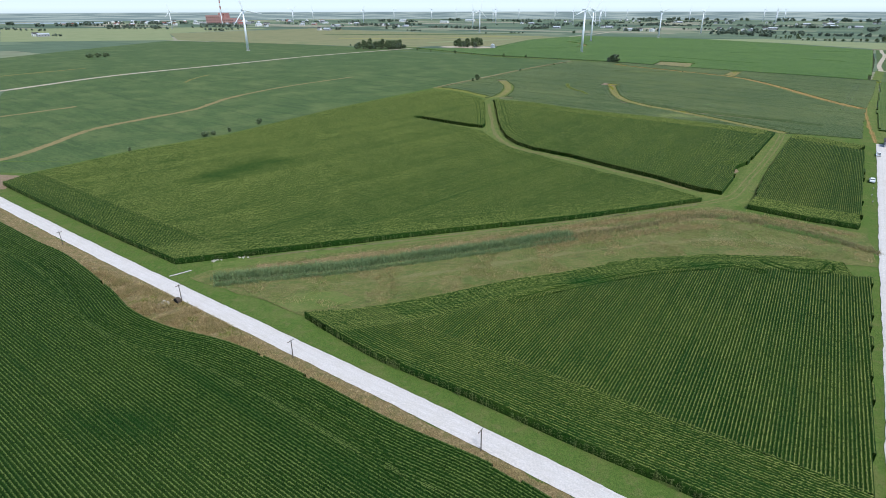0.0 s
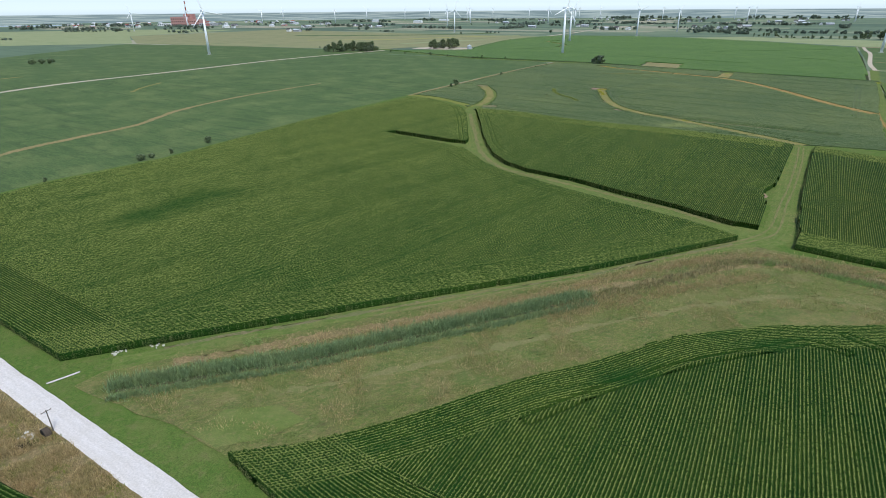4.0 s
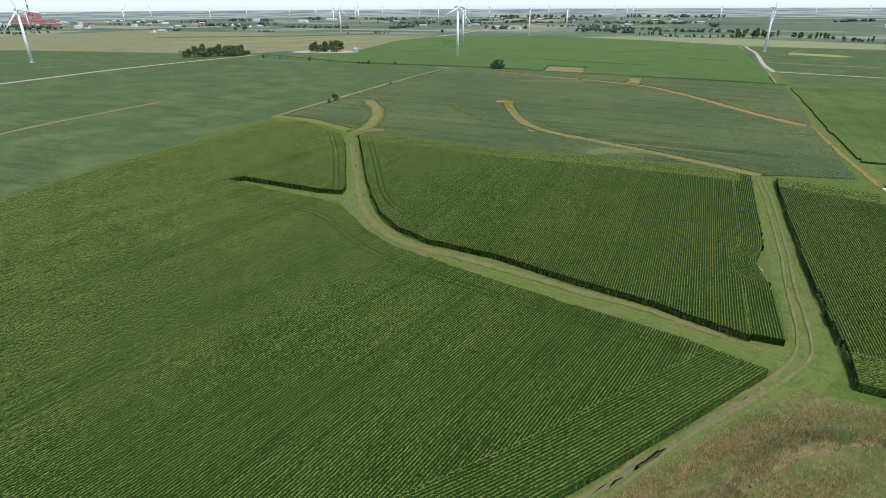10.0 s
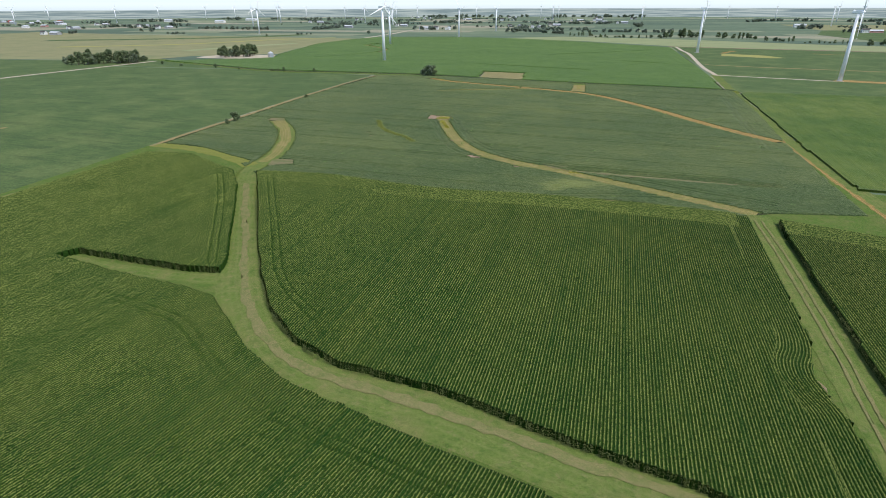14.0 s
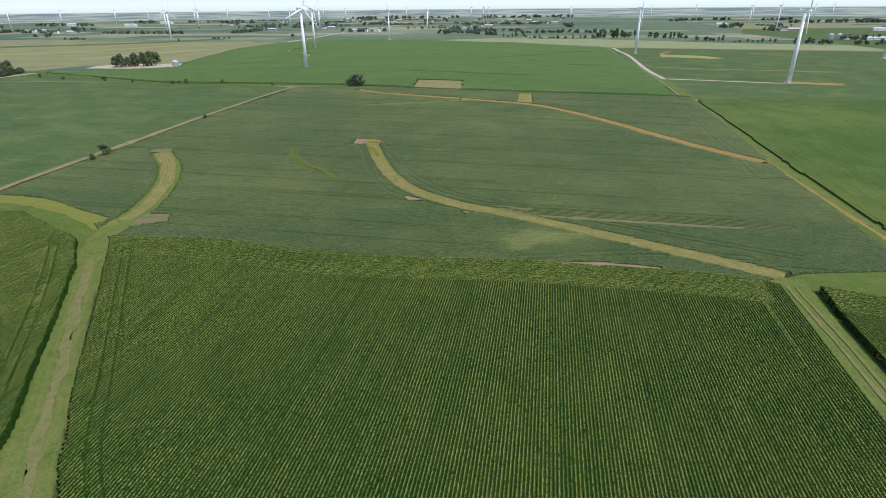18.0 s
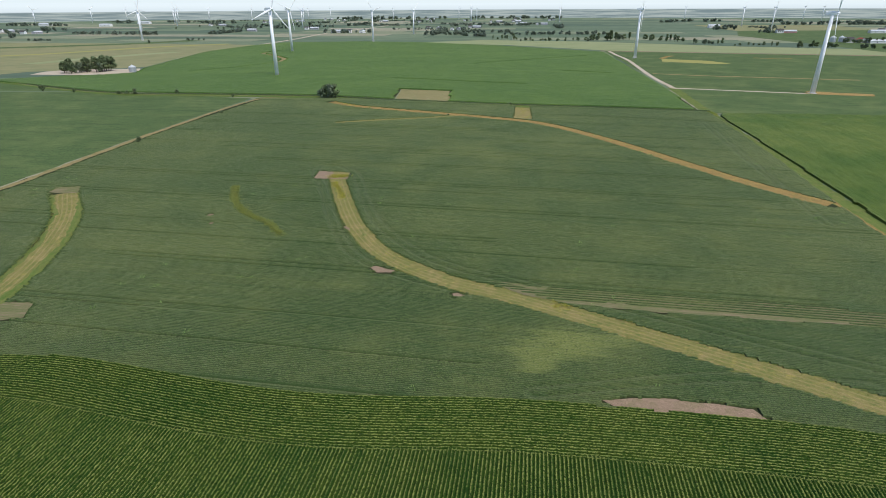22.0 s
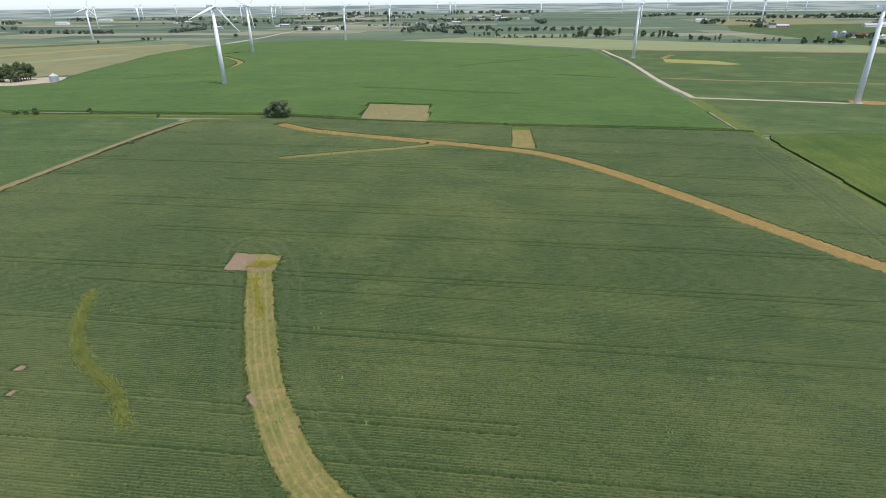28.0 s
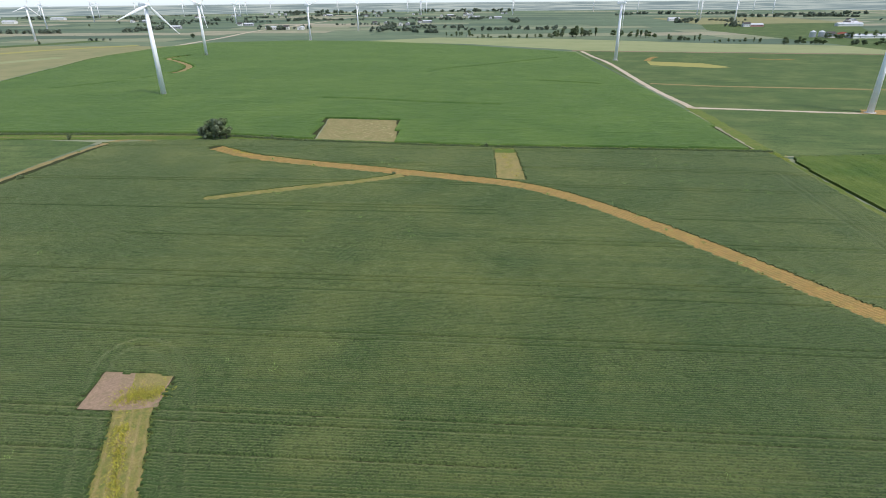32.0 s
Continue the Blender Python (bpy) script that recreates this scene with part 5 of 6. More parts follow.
PROTOTYPES = KINDS + [SHRUB, BUSH]
RT = random.Random(5)


def plant(kind, x, y, s=1.0):
    t = copy_thing(kind, pose(x, y, gz(x, y) - 0.05, 0, 0, RT.uniform(0, 360)))
    t.scale = (s, s, s * RT.uniform(0.9, 1.12))
    return t


def tree_row(a, b, spacing, size=1.0, deep=4.0):
    n = max(1, int(math.dist(a, b) / spacing * 1.5))
    for k in range(n + 1):
        f = (k + RT.uniform(-0.35, 0.35)) / max(n, 1)
        plant(RT.choice(KINDS), a[0] + (b[0] - a[0]) * f + RT.gauss(0, deep), a[1] + (b[1] - a[1]) * f + RT.gauss(0, deep), size * RT.uniform(0.6, 1.1))


# the lone tree pair on the hedge line
plant(KINDS[0], 171, 604, 0.78)
plant(KINDS[3], 166.5, 606.5, 1.15)
plant(KINDS[2], 168.5, 604.5, 1.0)
plant(KINDS[2], 163, 608, 0.75)
# shrubs along boundaries
for x, y, s in ((-6, 738, 1.7), (15, 719, 1.2), (44, 693, 1.3), (49, 689, 1.2), (54, 686, 1.6), (80, 675, 1.5), (98, 581, 0.9), (57, 525, 1.1), (10, 457, 1.3), (14, 463, 2.0),
                (112, 641, 0.9), (-60, 800, 1.3), (-40, 775, 1.2), (188, 594, 0.8), (260, 533, 0.7)):
    plant(RT.choice((SHRUB, BUSH)), x, y, s)
for x, y, s, k in ((-452, 668, 3.0, BUSH), (-446, 675, 2.6, BUSH), (-440, 681, 2.8, BUSH), (-118, 289, 1.5, SHRUB), (-137, 259, 1.35, BUSH), (-134, 263, 1.1, BUSH), (-128, 270, 1.0, SHRUB), (-161, 229, 0.8, SHRUB), (210, 519, 0.5, BUSH)):
    plant(k, x, y, s)
# groves
for _ in range(46):
    plant(RT.choice(KINDS[:3]), RT.uniform(-152, -86), RT.uniform(824, 850), RT.uniform(0.75, 1.15))
for _ in range(9):
    plant(RT.choice(KINDS), RT.uniform(-98, -82), RT.uniform(848, 862), RT.uniform(0.4, 0.7))
for _ in range(26):
    plant(RT.choice(KINDS[:3]), RT.uniform(-7, 33), RT.uniform(864, 880), RT.uniform(0.85, 1.2))
# far tree lines
FAR_ROWS = []
for a, b, sp, sz in (((684, 1466), (714, 1442), 6, 1.2), ((689, 1385), (715, 1328), 9, 0.9), ((676, 1228), (700, 1183), 10, 0.9), ((681, 1140), (694, 1130), 6, 0.7),
                     ((704, 1123), (729, 1104), 7, 0.8), ((743, 1093), (756, 1084), 7, 0.6), ((765, 1077), (776, 1069), 7, 0.8), ((790, 1085), (827, 1057), 5, 1.3),
                     ((846, 1069), (859, 1060), 6, 1.1), ((868, 1030), (892, 960), 9, 1.0), ((862, 915), (884, 880), 7, 0.9), ((873, 850), (904, 829), 12, 0.6),
                     ((902, 813), (920, 801), 10, 0.6), ((909, 775), (946, 736), 8, 0.9), ((1069, 794), (1150, 742), 6, 0.95), ((960, 720), (1010, 660), 9, 0.8),
                     ((1314, 1117), (1338, 1097), 7, 1.1), ((1511, 1401), (1544, 1370), 8, 1.1), ((488, 1738), (530, 1705), 8, 1.1), ((560, 1715), (600, 1690), 10, 1.0),
                     ((1056, 2531), (1134, 2467), 12, 1.5), ((-141, 1635), (-96, 1604), 9, 0.6), ((-381, 2877), (-192, 2735), 16, 1.3), ((269, 2831), (414, 2808), 14, 1.5),
                     ((-44, 3062), (19, 3012), 14, 1.5), ((1084, 3588), (1540, 3153), 26, 1.8), ((1693, 3217), (2083, 2836), 26, 1.8), ((1941, 2020), (2123, 1865), 18, 1.4),
                     ((1930, 1505), (2142, 1278), 14, 1.4), ((-1582, 2110), (-1516, 2107), 12, 1.3), ((-1520, 2175), (-1397, 2101), 14, 1.3), ((-1833, 2342), (-1780, 2300), 14, 1.4),
                     ((-1136, 1856), (-903, 1796), 20, 0.9), ((-903, 1956), (-750, 2071), 18, 1.1), ((-1460, 1817), (-1200, 1650), 26, 0.8), ((-1645, 2500), (-1000, 2450), 26, 1.3),
                     ((-560, 2700), (-420, 2650), 22, 1.2), ((-300, 2100), (-230, 2080), 14, 1.2), ((500, 2450), (640, 2380), 20, 1.3), ((2200, 1200), (2600, 900), 24, 1.4), ((2300, 1500), (2500, 1350), 20, 1.2)):
    if math.hypot(a[0] - 60, a[1] - 160) > 1250:
        FAR_ROWS.append((within(*a), within(*b), sp, sz))
    else:
        tree_row(a, b, sp, sz)


RF = random.Random(19)
HOMESTEADS = []
for k in range(95):
    a, d = radians(RF.uniform(-44, 74)), 1300 + 1850 * RF.random() ** 0.8
    x, y = 60 + d * math.sin(a), 160 + d * math.cos(a)
    turn, ln = RF.choice((RUN, RUN, RUN, N56R)), RF.uniform(25, 230) if k % 3 else RF.uniform(15, 40)
    FAR_ROWS.append(((x, y), within(x + ln * math.cos(turn), y + ln * math.sin(turn)), RF.uniform(9, 14), RF.uniform(0.6, 1.15)))
    if k % 3 == 0:
        HOMESTEADS.append((x + 14 * math.sin(a) - 22, y - 16))


def far_woods():
    """Tree belts in the far country, as one mass of foliage."""
    rng = np.random.default_rng(77)
    src = [crown_mesh("far_crown", "leaf", 5.6, 8.0, 0.2, 9, 10, 70 + k, 1.5) for k in range(4)]
    shapes = []
    for me in src:
        co = np.zeros(len(me.vertices) * 3, np.float32)
        me.vertices.foreach_get("co", co)
        shapes.append(co.reshape(-1, 3))
        bpy.data.meshes.remove(me)
    parts = []
    for a, b, sp, sz in FAR_ROWS:
        n = max(3, int(math.dist(a, b) / sp * 1.7))
        for _ in range(n):
            f = rng.random()
            x, y = a[0] + (b[0] - a[0]) * f + rng.normal(0, sp * 0.5), a[1] + (b[1] - a[1]) * f + rng.normal(0, sp * 0.5)
            parts.append(shapes[rng.integers(4)] * sz * rng.uniform(0.6, 1.15) + np.array([x, y, gz(x, y)]))
    V = np.concatenate(parts)
    ob = new("far_woods", mesh_from("far_woods", V, np.arange(len(V)).reshape(-1, 4), "leaf_hazed"))
    return tagged(ob, "tree belts in the far country, leaves paled for haze", "woods", kind="stuff")


far_woods()
for x, y, s in ((289, 1455, 1.0), (67, 1416, 0.6), (254, 2099, 0.9), (269, 2093, 0.9), (224, 2355, 0.9), (144, 2169, 0.8), (-175, 907, 0.4)):
    plant(KINDS[2], x, y, s)


# ---- wind turbines ----
HUB, BLADE = 53.0, 25.5


def blade_mesh():
    """A tapering, twisted blade along +z from the hub."""
    V, Q = [], []
    n, k = 14, 8
    for i in range(n):
        f = i / (n - 1)
        ch = 0.9 if f < 0.04 else (0.9 + (f - 0.04) / 0.16 * 1.1 if f < 0.2 else 2.0 - 1.7 * ((f - 0.2) / 0.8))
        th = ch * (0.95 if f < 0.04 else 0.35 - 0.2 * f) * 0.5
        tw = radians(18 * (1 - f))
        for j in range(k):
            a = 2 * math.pi * j / k
            x, y = ch * 0.5 * math.cos(a) + ch * 0.12, th * math.sin(a)
            V.append((x * math.cos(tw) - y * math.sin(tw), x * math.sin(tw) + y * math.cos(tw) - 0.4 * f * f, 0.7 + f * (BLADE - 0.7)))
    for i in range(n - 1):
        for j in range(k):
            a, b = i * k + j, i * k + (j + 1) % k
            Q.append((a, b, b + k, a + k))
    b = len(V)
    V.append((V[-1][0] * 0.3, -0.4, BLADE + 0.1))
    T = [((n - 1) * k + j, (n - 1) * k + (j + 1) % k, b) for j in range(k)]
    me = mesh_from("blade", V, Q, "white", tris=T)
    me.polygons.foreach_set("use_smooth", [True] * len(me.polygons))
    return me


def turbine(spin):
    t = thing("wind_turbine", "white three-bladed wind turbine on a tapered steel tower", "wind turbine", "wind farm", (0, 0, -400))
    bm = bmesh.new()
    tube(bm, (0, 0, -0.5), (0, 0, HUB - 1.2), 1.75, 1.05, 24)
    for f in bm.faces:
        f.smooth = len(f.verts) == 4
    tower = part("tower", bm, "white", t)
    bm = bmesh.new()
    box(bm, 0.0, -1.8, 1.05, 0.9, 0.08, 2.0, 0.02)
    part("door", bm, "grey_wall", tower, "grey tower door")
    bm = bmesh.new()
    tube(bm, (0, 0, -0.3), (0, 0, 0.25), 3.2, 3.0, 20)
    part("foundation", bm, "concrete", t, "round concrete foundation")
    bm = bmesh.new()
    box(bm, 0, 1.2, HUB + 0.1, 2.2, 6.6, 2.4, 0.35)
    box(bm, 0.0, 3.6, HUB + 1.5, 0.6, 0.8, 0.5, 0.1)
    part("nacelle", bm, "white", t)
    bm = bmesh.new()
    bmesh.ops.create_uvsphere(bm, u_segments=16, v_segments=10, radius=1.15, matrix=Matrix.Translation((0, -2.8, HUB)) @ Matrix.Diagonal((1, 1.25, 1, 1)))
    for f in bm.faces:
        f.smooth = True
    part("hub", bm, "white", t)
    me = blade_mesh()
    for k in range(3):
        b = new("blade", me)
        b.parent = t
        b.matrix_basis = Matrix.Translation((0, -2.9, HUB)) @ Matrix.Rotation(radians(spin + 120 * k), 4, "Y")
    return t


TURBINES = [turbine(12), turbine(47), turbine(75), turbine(100)]
PROTOTYPES += TURBINES
SITES = [(163, 754), (-303, 798), (582, 759), (490, 490), (240, 1045), (56, 1540), (53, 2092), (444, 1287), (645, 1555), (763, 568), (-919, 1847), (-846, 2076), (-719, 2543), (-441, 2732),
         (194, 3058), (170, 2860), (516, 2150), (474, 2427), (164, 2543), (1349, 2524), (1532, 2798), (1640, 2280), (1671, 2318), (1460, 2727), (1693, 1453), (2111, 1764), (1472, 1203), (-360, 3315),
         (-151, 3374), (700, 2900), (820, 3300), (980, 3450), (350, 3400), (600, 3700), (1150, 2950), (2350, 2250), (2500, 1700), (2700, 2900), (1800, 3500), (2600, 1300), (3000, 2100), (-20, 3800), (-900, 3600)]
WIND = 35
for i, (x, y) in enumerate(SITES):
    x, y = within(x, y, 3050 + 20 * (i % 11))
    copy_thing(TURBINES[(0, 3, 2, 3)[i] if i < 4 else (i * 7 + 1) % 4], pose(x, y, gz(x, y), 0, 0, WIND + RT.uniform(-6, 6)))

# ---- power poles ----
def pole_kind():
    t = thing("utility_pole", "weathered wooden utility pole with a crossarm", "utility pole", "poles along the gravel road", (0, 0, -400))
    bm = bmesh.new()
    tube(bm, (0, 0, -0.5), (0, 0, 4.5), 0.11, 0.075, 10)
    part("shaft", bm, "wood", t)
    bm = bmesh.new()
    box(bm, 0, 0.12, 4.15, 1.6, 0.09, 0.10, 0.02)
    arm = part("crossarm", bm, "wood", t)
    for s in (-1, 1):
        bm = bmesh.new()
        tube(bm, (0, 0.12, 3.7), (s * 0.5, 0.12, 4.11), 0.025, 0.025, 6)
        part("brace", bm, "steel", arm)
    for x in (-0.72, -0.25, 0.72):
        bm = bmesh.new()
        tube(bm, (x, 0.12, 4.2), (x, 0.12, 4.3), 0.05, 0.07, 8)
        tube(bm, (x, 0.12, 4.3), (x, 0.12, 4.37), 0.07, 0.03, 8)
        part("insulator", bm, "ceramic", arm)
    return t


POLE = pole_kind()
PROTOTYPES.append(POLE)
for x, y in ((38, 13.5), (0.5, 40), (-36.5, 64.5), (-70, 87.5), (-121, 120), (-160, 145.5), (-197, 169), (-236, 194)):
    copy_thing(POLE, pose(x, y, gz(x, y), 0, 0, 57))

# ---- culvert, stones ----
# water coloured near-black, the shadow on it included
M["pool"] = material("shadowed_pool", (0.010, 0.012, 0.011), rough=0.25, spec=0.4)
sheet("scour_pool", [(-74.2, 83.9), (-73.2, 85), (-71.6, 85.6), (-70.6, 85.2), (-71.4, 84.2), (-72.8, 83.3)], "pool", "dark scour pool below a culvert", "water", step=0.6, ragged=0.25, lift=0.16)
cul = thing("culvert", "corrugated steel culvert mouth under the gravel road", "culvert", at=(-70.8, 86.2, gz(-70.8, 86.2) + 0.1), turn=57)
bm = bmesh.new()
for k in range(4):
    tube(bm, (0.25 * k, 0, 0.35), (0.25 * k + 0.13, 0, 0.35), 0.92, 0.98, 18, False)
    tube(bm, (0.25 * k + 0.13, 0, 0.35), (0.25 * k + 0.25, 0, 0.35), 0.98, 0.92, 18, False)
part("pipe", bm, "bark", cul, "rusted corrugated pipe")
# capped black cylinder paints the darkness within the pipe
bm = bmesh.new()
tube(bm, (-0.03, 0, 0.35), (0.5, 0, 0.35), 0.90, 0.90, 18, True)
part("inside", bm, "hole_shade", cul, "solid black plug painting the culvert's dark opening")


def stone_mesh(seed):
    rng = np.random.default_rng(seed)
    bm = bmesh.new()
    bmesh.ops.create_icosphere(bm, subdivisions=1, radius=0.5)
    for v in bm.verts:
        v.co *= rng.uniform(0.7, 1.15)
        v.co.z *= 0.65
    me = bpy.data.meshes.new("stone")
    bm.to_mesh(me)
    bm.free()
    me.materials.append(M["stone"])
    return me


STONES = [stone_mesh(k) for k in range(4)]
for (cx, cy), n, sp, label in (((-73.5, 86.5), 16, 1.0, "pale broken stones piled at a culvert mouth"), ((-70.5, 110.5), 14, 1.3, "pale limestone rubble in the grass"), ((-64, 112.8), 10, 1.0, "pale limestone rubble in the grass"), ((17.2, 240.5), 6, 0.7, "pale stones on the waterway")):
    pile = thing("stone_pile", label, "stones", "stone piles", (cx, cy, gz(cx, cy)))
    for k in range(n):
        s = new("stone", STONES[k % 4])
        s.parent = pile
        s.matrix_basis = pose(RT.gauss(0, sp), RT.gauss(0, sp * 0.5), 0.12, 0, 0, RT.uniform(0, 360)) @ Matrix.Scale(RT.uniform(0.35, 0.9), 4)
ribbon("field_entrance", [(-79.2, 100.2), (-77, 102), (-75, 103.8)], 0.5, "gravel", "pale gravel field entrance", "road", lift=0.2)


# ---- farm buildings ----
def building(name, label, category, x, y, turn, w, d, h, roof, wall, roof_mat, windows=3, door=True, group="farm buildings"):
    """A gabled building with walls, pitched roof, windows and a door."""
    t = thing(name, label, category, group, (x, y, gz(x, y)), turn)
    bm = bmesh.new()
    box(bm, 0, 0, h / 2 - 0.2, w, d, h + 0.4)
    vs = [bm.verts.new(p) for p in ((-w / 2, -d / 2, h), (-w / 2, d / 2, h), (-w / 2, 0, h + roof), (w / 2, -d / 2, h), (w / 2, d / 2, h), (w / 2, 0, h + roof))]
    bm.faces.new((vs[0], vs[2], vs[1]))
    bm.faces.new((vs[3], vs[4], vs[5]))
    wl = part("wall", bm, wall, t)
    bm = bmesh.new()
    o, th = 0.5, 0.25
    for s in (-1, 1):
        ey, ez = s * (d / 2 + o), h - roof * o / (d / 2)
        a = [(-w / 2 - o, 0, h + roof + 0.06), (w / 2 + o, 0, h + roof + 0.06), (w / 2 + o, ey, ez + 0.06), (-w / 2 - o, ey, ez + 0.06)]
        lo = [bm.verts.new(p) for p in a]
        hi = [bm.verts.new((p[0], p[1], p[2] + th)) for p in a]
        bm.faces.new(lo if s > 0 else lo[::-1])
        bm.faces.new(hi[::-1] if s > 0 else hi)
        for k in range(4):
            bm.faces.new((lo[k], lo[(k + 1) % 4], hi[(k + 1) % 4], hi[k]))
    bmesh.ops.recalc_face_normals(bm, faces=bm.faces[:])
    part("roof", bm, roof_mat, t)
    for s in (-1, 1):
        for k in range(windows):
            bm = bmesh.new()
            box(bm, -w / 2 + w * (k + 0.5) / windows, s * d / 2, h * 0.55, min(1.2, w / windows * 0.5), 0.12, min(1.4, h * 0.4))
            part("window", bm, "glass", wl)
    if door:
        bm = bmesh.new()
        box(bm, -w / 2, 0, min(h, 3.2) / 2, 0.12, min(3.4, d * 0.5), min(h * 0.9, 3.2))
        part("door", bm, "grey_wall", wl)
    return t


def grain_bin(x, y, r=4.2, h=6.0):
    t = thing("grain_bin", "round galvanised grain bin with a conical roof", "grain bin", "grain bins", (x, y, gz(x, y)))
    bm = bmesh.new()
    for k in range(6):
        tube(bm, (0, 0, k * h / 6 - (0.3 if k == 0 else 0)), (0, 0, (k + 1) * h / 6), r + 0.04 * (k % 2), r + 0.04 * ((k + 1) % 2), 24, k in (0, 5))
    part("wall", bm, "steel", t)
    bm = bmesh.new()
    tube(bm, (0, 0, h), (0, 0, h + r * 0.5), r + 0.15, 0.5, 24)
    tube(bm, (0, 0, h + r * 0.5), (0, 0, h + r * 0.5 + 0.5), 0.5, 0.45, 12)
    part("roof", bm, "roof_light", t)
    return t


grain_bin(50, 851, 3.2, 4.6)
for x, y in ((1078, 822), (1090, 815)):
    grain_bin(x, y, 4.5, 7.5)
FARMS = (("barn", "long white farm shed with a pale roof", "barn", 505, 1735, -34, 26, 12, 5, 2.5, "white_wall", "roof_light"), ("barn", "white farm shed with a pale roof", "barn", 560, 1690, 56, 20, 12, 5, 2.5, "white_wall", "roof_light"),
         ("farmhouse", "white farmhouse with a dark roof among trees", "house", 535, 1720, -34, 12, 9, 6, 3, "white_wall", "roof_dark"), ("barn", "long white livestock shed", "barn", 1120, 760, -34, 60, 13, 3.5, 2.2, "white_wall", "roof_light"),
         ("barn", "white farm shed with a red roof", "barn", 1100, 790, 56, 14, 10, 4.5, 3, "white_wall", "roof_red"), ("farmhouse", "white farmhouse beside trees", "house", 1085, 800, -34, 11, 9, 5.5, 3, "white_wall", "roof_dark"),
         ("farmhouse", "white farmhouse far off among trees", "house", 1330, 1085, -34, 14, 10, 6, 3, "white_wall", "roof_dark"), ("barn", "long red-walled shed far off", "barn", 1350, 1075, -34, 26, 12, 4, 2.4, "red_wall", "roof_light"),
         ("barn", "long white shed far off", "barn", 1490, 960, -34, 50, 14, 4.5, 2.4, "white_wall", "roof_light"), ("barn", "white gabled shed far off", "barn", 1570, 900, -34, 36, 14, 4.5, 2.4, "white_wall", "roof_light"),
         ("farmhouse", "pale gabled farmhouse far off", "house", 1090, 2500, -34, 16, 11, 6, 3.5, "white_wall", "roof_dark"), ("barn", "pale gabled barn far off", "barn", 1130, 2480, 56, 26, 14, 6, 4, "white_wall", "roof_light"),
         ("barn", "pale gabled barn far off", "barn", -260, 2790, -34, 40, 16, 7, 4, "white_wall", "roof_light"), ("barn", "long pale shed far off", "barn", 60, 2900, -34, 50, 18, 6, 3, "white_wall", "roof_light"),
         ("barn", "long pale shed far off", "barn", -60, 2600, -34, 40, 16, 6, 3, "white_wall", "roof_light"), ("barn", "white gabled shed far off", "barn", 1530, 1420, -34, 30, 14, 6, 3, "white_wall", "roof_light"),
         ("farmhouse", "pale farmhouse beyond the tan field", "house", -690, 2080, -34, 14, 10, 6, 3, "white_wall", "roof_dark"), ("barn", "pale barn beyond the tan field", "barn", -730, 2120, 56, 22, 12, 6, 4, "white_wall", "roof_light"))
for row in FARMS:
    building(*row)
FAR_HOUSE = building("farmhouse", "small white farmhouse beside trees in the far country", "house", 0, 0, 0, 12, 9, 5.5, 3, "white_wall", "roof_dark", 3, True, "far homesteads")
FAR_BARN = building("barn", "long pale shed of a far homestead", "barn", 0, 0, 0, 24, 11, 4.5, 2.4, "grey_wall", "roof_light", 4, True, "far homesteads")
PROTOTYPES += [FAR_HOUSE, FAR_BARN]
for x, y in HOMESTEADS:
    for kind, dx, dy in ((FAR_HOUSE, 0, 0), (FAR_BARN, RF.uniform(18, 40), RF.uniform(-12, 12))):
        copy_thing(kind, pose(x + dx, y + dy, gz(x + dx, y + dy), 0, 0, RF.choice((-34, 56))))
# town and works far to the northwest
for k in range(46):
    x, y = RT.uniform(-1650, -560), RT.uniform(2230, 2900)
    building("town_house", "small pale house at the edge of a far town", "house", x, y, RT.choice((-34, 56)), RT.uniform(10, 26), RT.uniform(9, 14), RT.uniform(4, 7), RT.uniform(2, 4),
             RT.choice(("white_wall", "white_wall", "grey_wall", "red_wall")), RT.choice(("roof_dark", "roof_light", "roof_light", "roof_red")), 3, False, "far town")


def works():
    """Brick industrial works with stepped blocks and a banded chimney."""
    x, y = -985, 2420
    t = thing("factory", "large red-brick industrial works with stepped blocks", "factory", at=(x, y, gz(x, y)), turn=-8)
    for cx, cy, w, d, h, mat in ((-20, 0, 70, 50, 34, "red_wall"), (38, 5, 60, 44, 24, "red_wall"), (8, 10, 34, 30, 44, "red_wall"), (90, 0, 60, 40, 10, "grey_wall"), (-85, -5, 60, 40, 9, "white_wall")):
        bm = bmesh.new()
        box(bm, cx, cy, h / 2, w, d, h)
        b = part("block", bm, mat, t)
        for k in range(int(w / 9)):
            for lv in range(max(1, int(h / 10))):
                bm = bmesh.new()
                box(bm, cx - w / 2 + 5 + k * 9, cy - d / 2, 6 + lv * 10, 4, 0.4, 4)
                part("window", bm, "glass", b)
    ch = thing("chimney", "tall slender chimney banded red and white", "chimney", at=(-975, 2400, gz(-975, 2400)))
    for k in range(8):
        bm = bmesh.new()
        tube(bm, (0, 0, k * 11.5), (0, 0, (k + 1) * 11.5), 3.2 - k * 0.16, 3.04 - k * 0.16, 16)
        part("band", bm, "white_wall" if k % 2 == 0 else "roof_red", ch)


works()


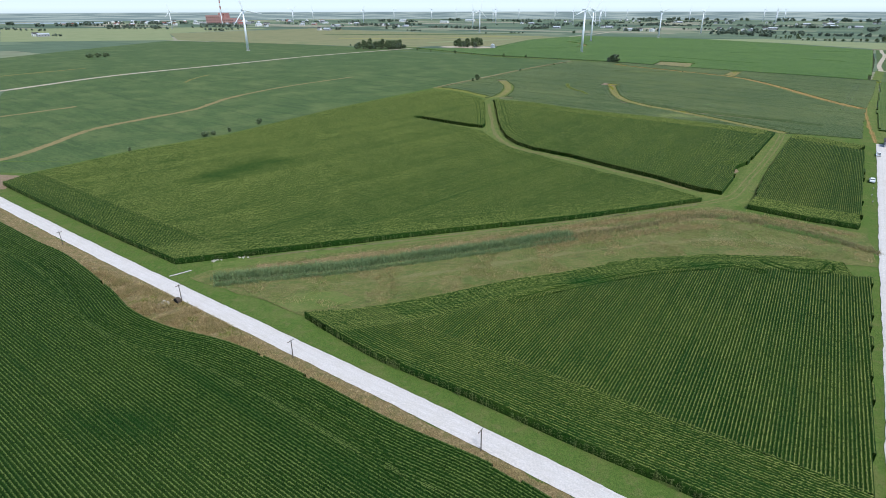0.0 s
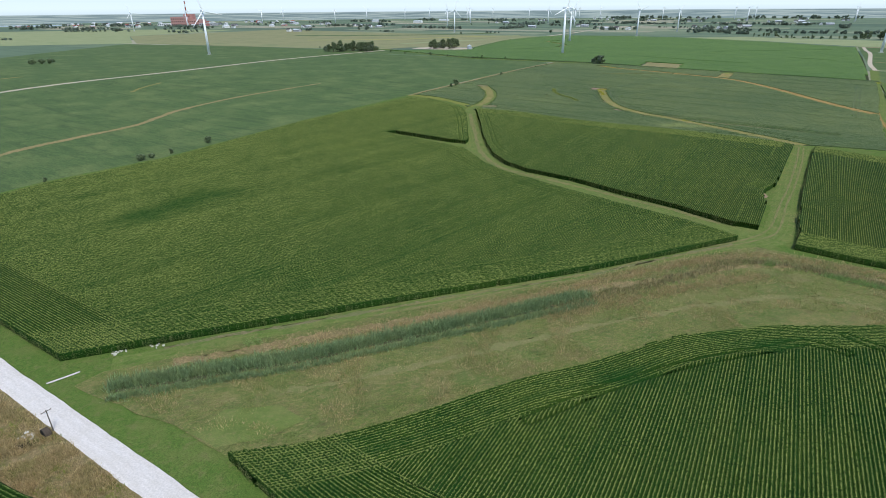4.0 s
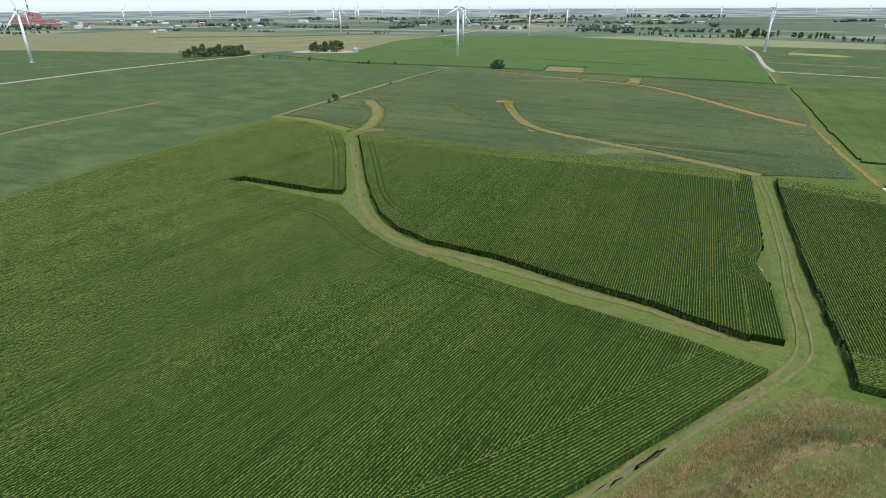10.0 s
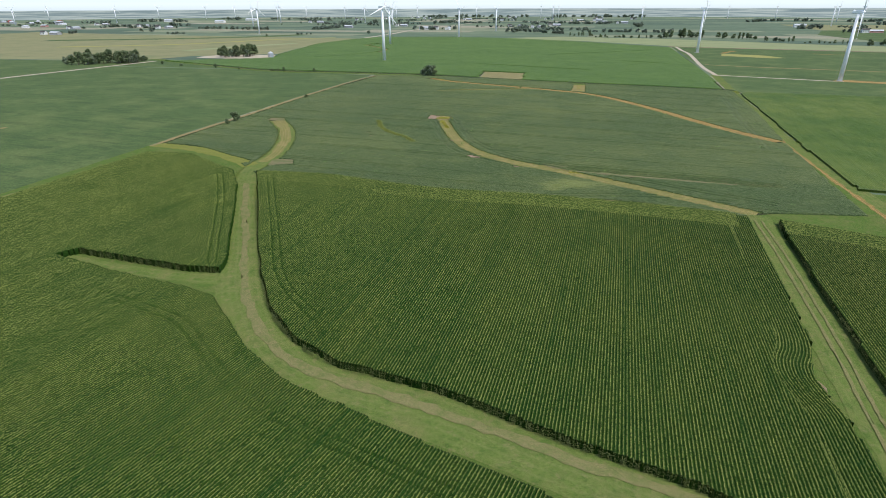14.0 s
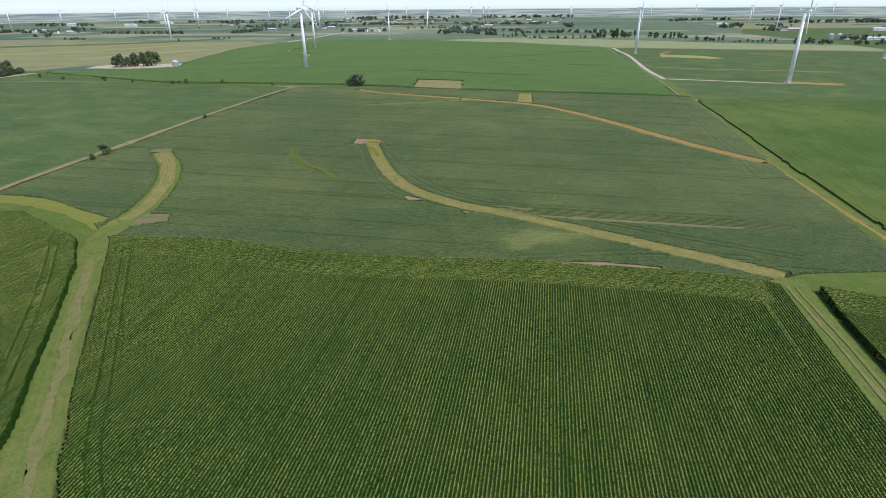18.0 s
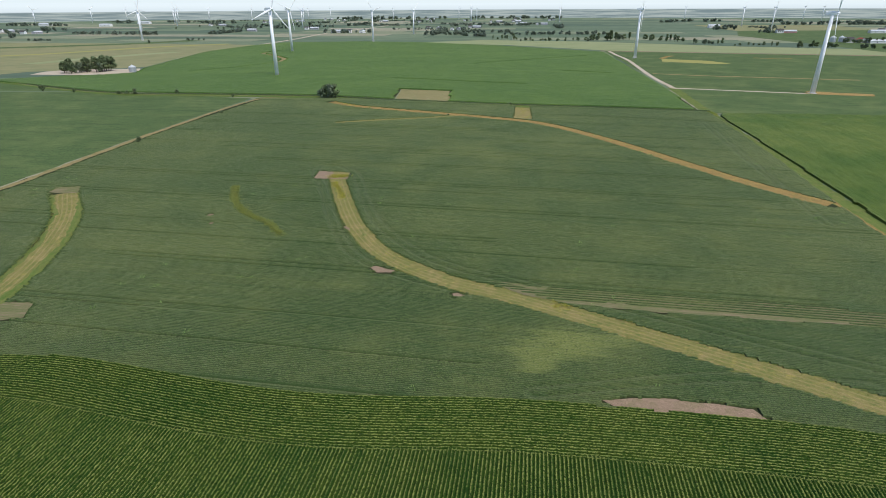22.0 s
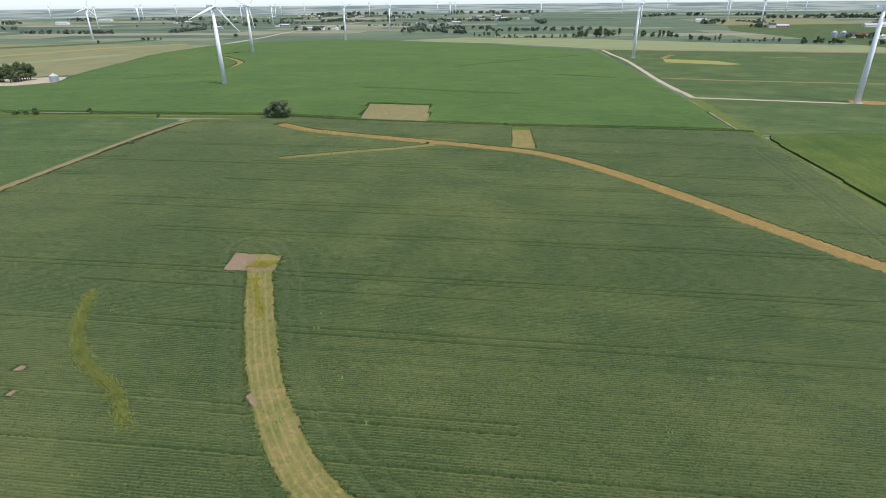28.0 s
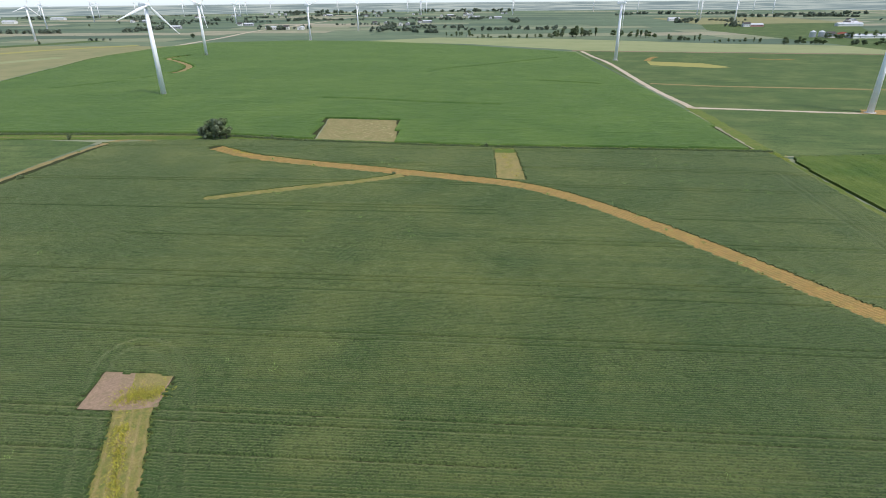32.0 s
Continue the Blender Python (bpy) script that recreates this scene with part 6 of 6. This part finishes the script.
# ---- yard beside the side road ----
def car(name, label, x, y, turn, paint, pickup=False):
    t = thing(name, label, "pickup" if pickup else "car", "parked vehicles", (x, y, gz(x, y) + 0.2), turn)
    L = 5.4 if pickup else 4.6
    bm = bmesh.new()
    box(bm, 0, 0, 0.65, L, 1.85, 0.62, 0.14)
    body = part("body", bm, paint, t)
    bm = bmesh.new()
    cx, cl = (0.35, 1.9) if pickup else (-0.25, 2.5)
    r = bmesh.ops.create_cube(bm, size=1, matrix=Matrix.Translation((cx, 0, 1.25)) @ Matrix.Diagonal((cl, 1.65, 0.62, 1)))
    for v in r["verts"]:
        if v.co.z > 1.3:
            v.co.x = cx + (v.co.x - cx) * 0.72
            v.co.y *= 0.86
    bmesh.ops.bevel(bm, geom=bm.edges[:], offset=0.06, segments=2, affect="EDGES")
    cab = part("cabin", bm, paint, t)
    for s in (-1, 1):
        bm = bmesh.new()
        box(bm, cx, s * 0.79, 1.25, cl * 0.72, 0.06, 0.36, 0.02)
        part("side_window", bm, "glass", cab)
        bm = bmesh.new()
        box(bm, cx + s * cl * 0.44, 0, 1.26, 0.08, 1.36, 0.36, 0.02)
        part("windscreen", bm, "glass", cab)
    if pickup:
        bm = bmesh.new()
        box(bm, -1.55, 0, 0.97, 1.9, 1.5, 0.05)
        part("bed_liner", bm, "tyre", body)
    for wx in (-L * 0.31, L * 0.31):
        for s in (-1, 1):
            bm = bmesh.new()
            tube(bm, (wx, s * 0.72, 0.34), (wx, s * 0.94, 0.34), 0.34, 0.34, 16)
            wheel = part("wheel", bm, "tyre", t)
            bm = bmesh.new()
            tube(bm, (wx, s * 0.935, 0.34), (wx, s * 0.955, 0.34), 0.2, 0.19, 12)
            part("rim", bm, "steel", wheel)
    return t


car("pickup_truck", "white pickup truck parked on the verge", 191, 226, 56, "car_white", True)
car("parked_car", "white car parked beside the side road", 161.5, 186.5, 56, "car_white")
car("parked_car", "dark red car parked on the side road", 168, 185, 60, "car_red")
building("machine_shed", "low dark-roofed machine shed at the lane's end", "shed", 209, 243, 56, 9, 6, 2.8, 1.2, "grey_wall", "roof_dark", 2)
for x, y in ((154, 175), (148, 167), (143.5, 160)):
    p = thing("marker_post", "short dark marker post in the verge", "post", "marker posts", (x, y, gz(x, y)))
    bm = bmesh.new()
    tube(bm, (0, 0, -0.2), (0, 0, 1.5), 0.07, 0.06, 8)
    part("shaft", bm, "wood", p)
    bm = bmesh.new()
    box(bm, 0, 0, 1.4, 0.35, 0.05, 0.4, 0.01)
    part("plate", bm, "grey_wall", p)

for proto in PROTOTYPES:
    for o in (*proto.children_recursive, proto):
        bpy.data.objects.remove(o)

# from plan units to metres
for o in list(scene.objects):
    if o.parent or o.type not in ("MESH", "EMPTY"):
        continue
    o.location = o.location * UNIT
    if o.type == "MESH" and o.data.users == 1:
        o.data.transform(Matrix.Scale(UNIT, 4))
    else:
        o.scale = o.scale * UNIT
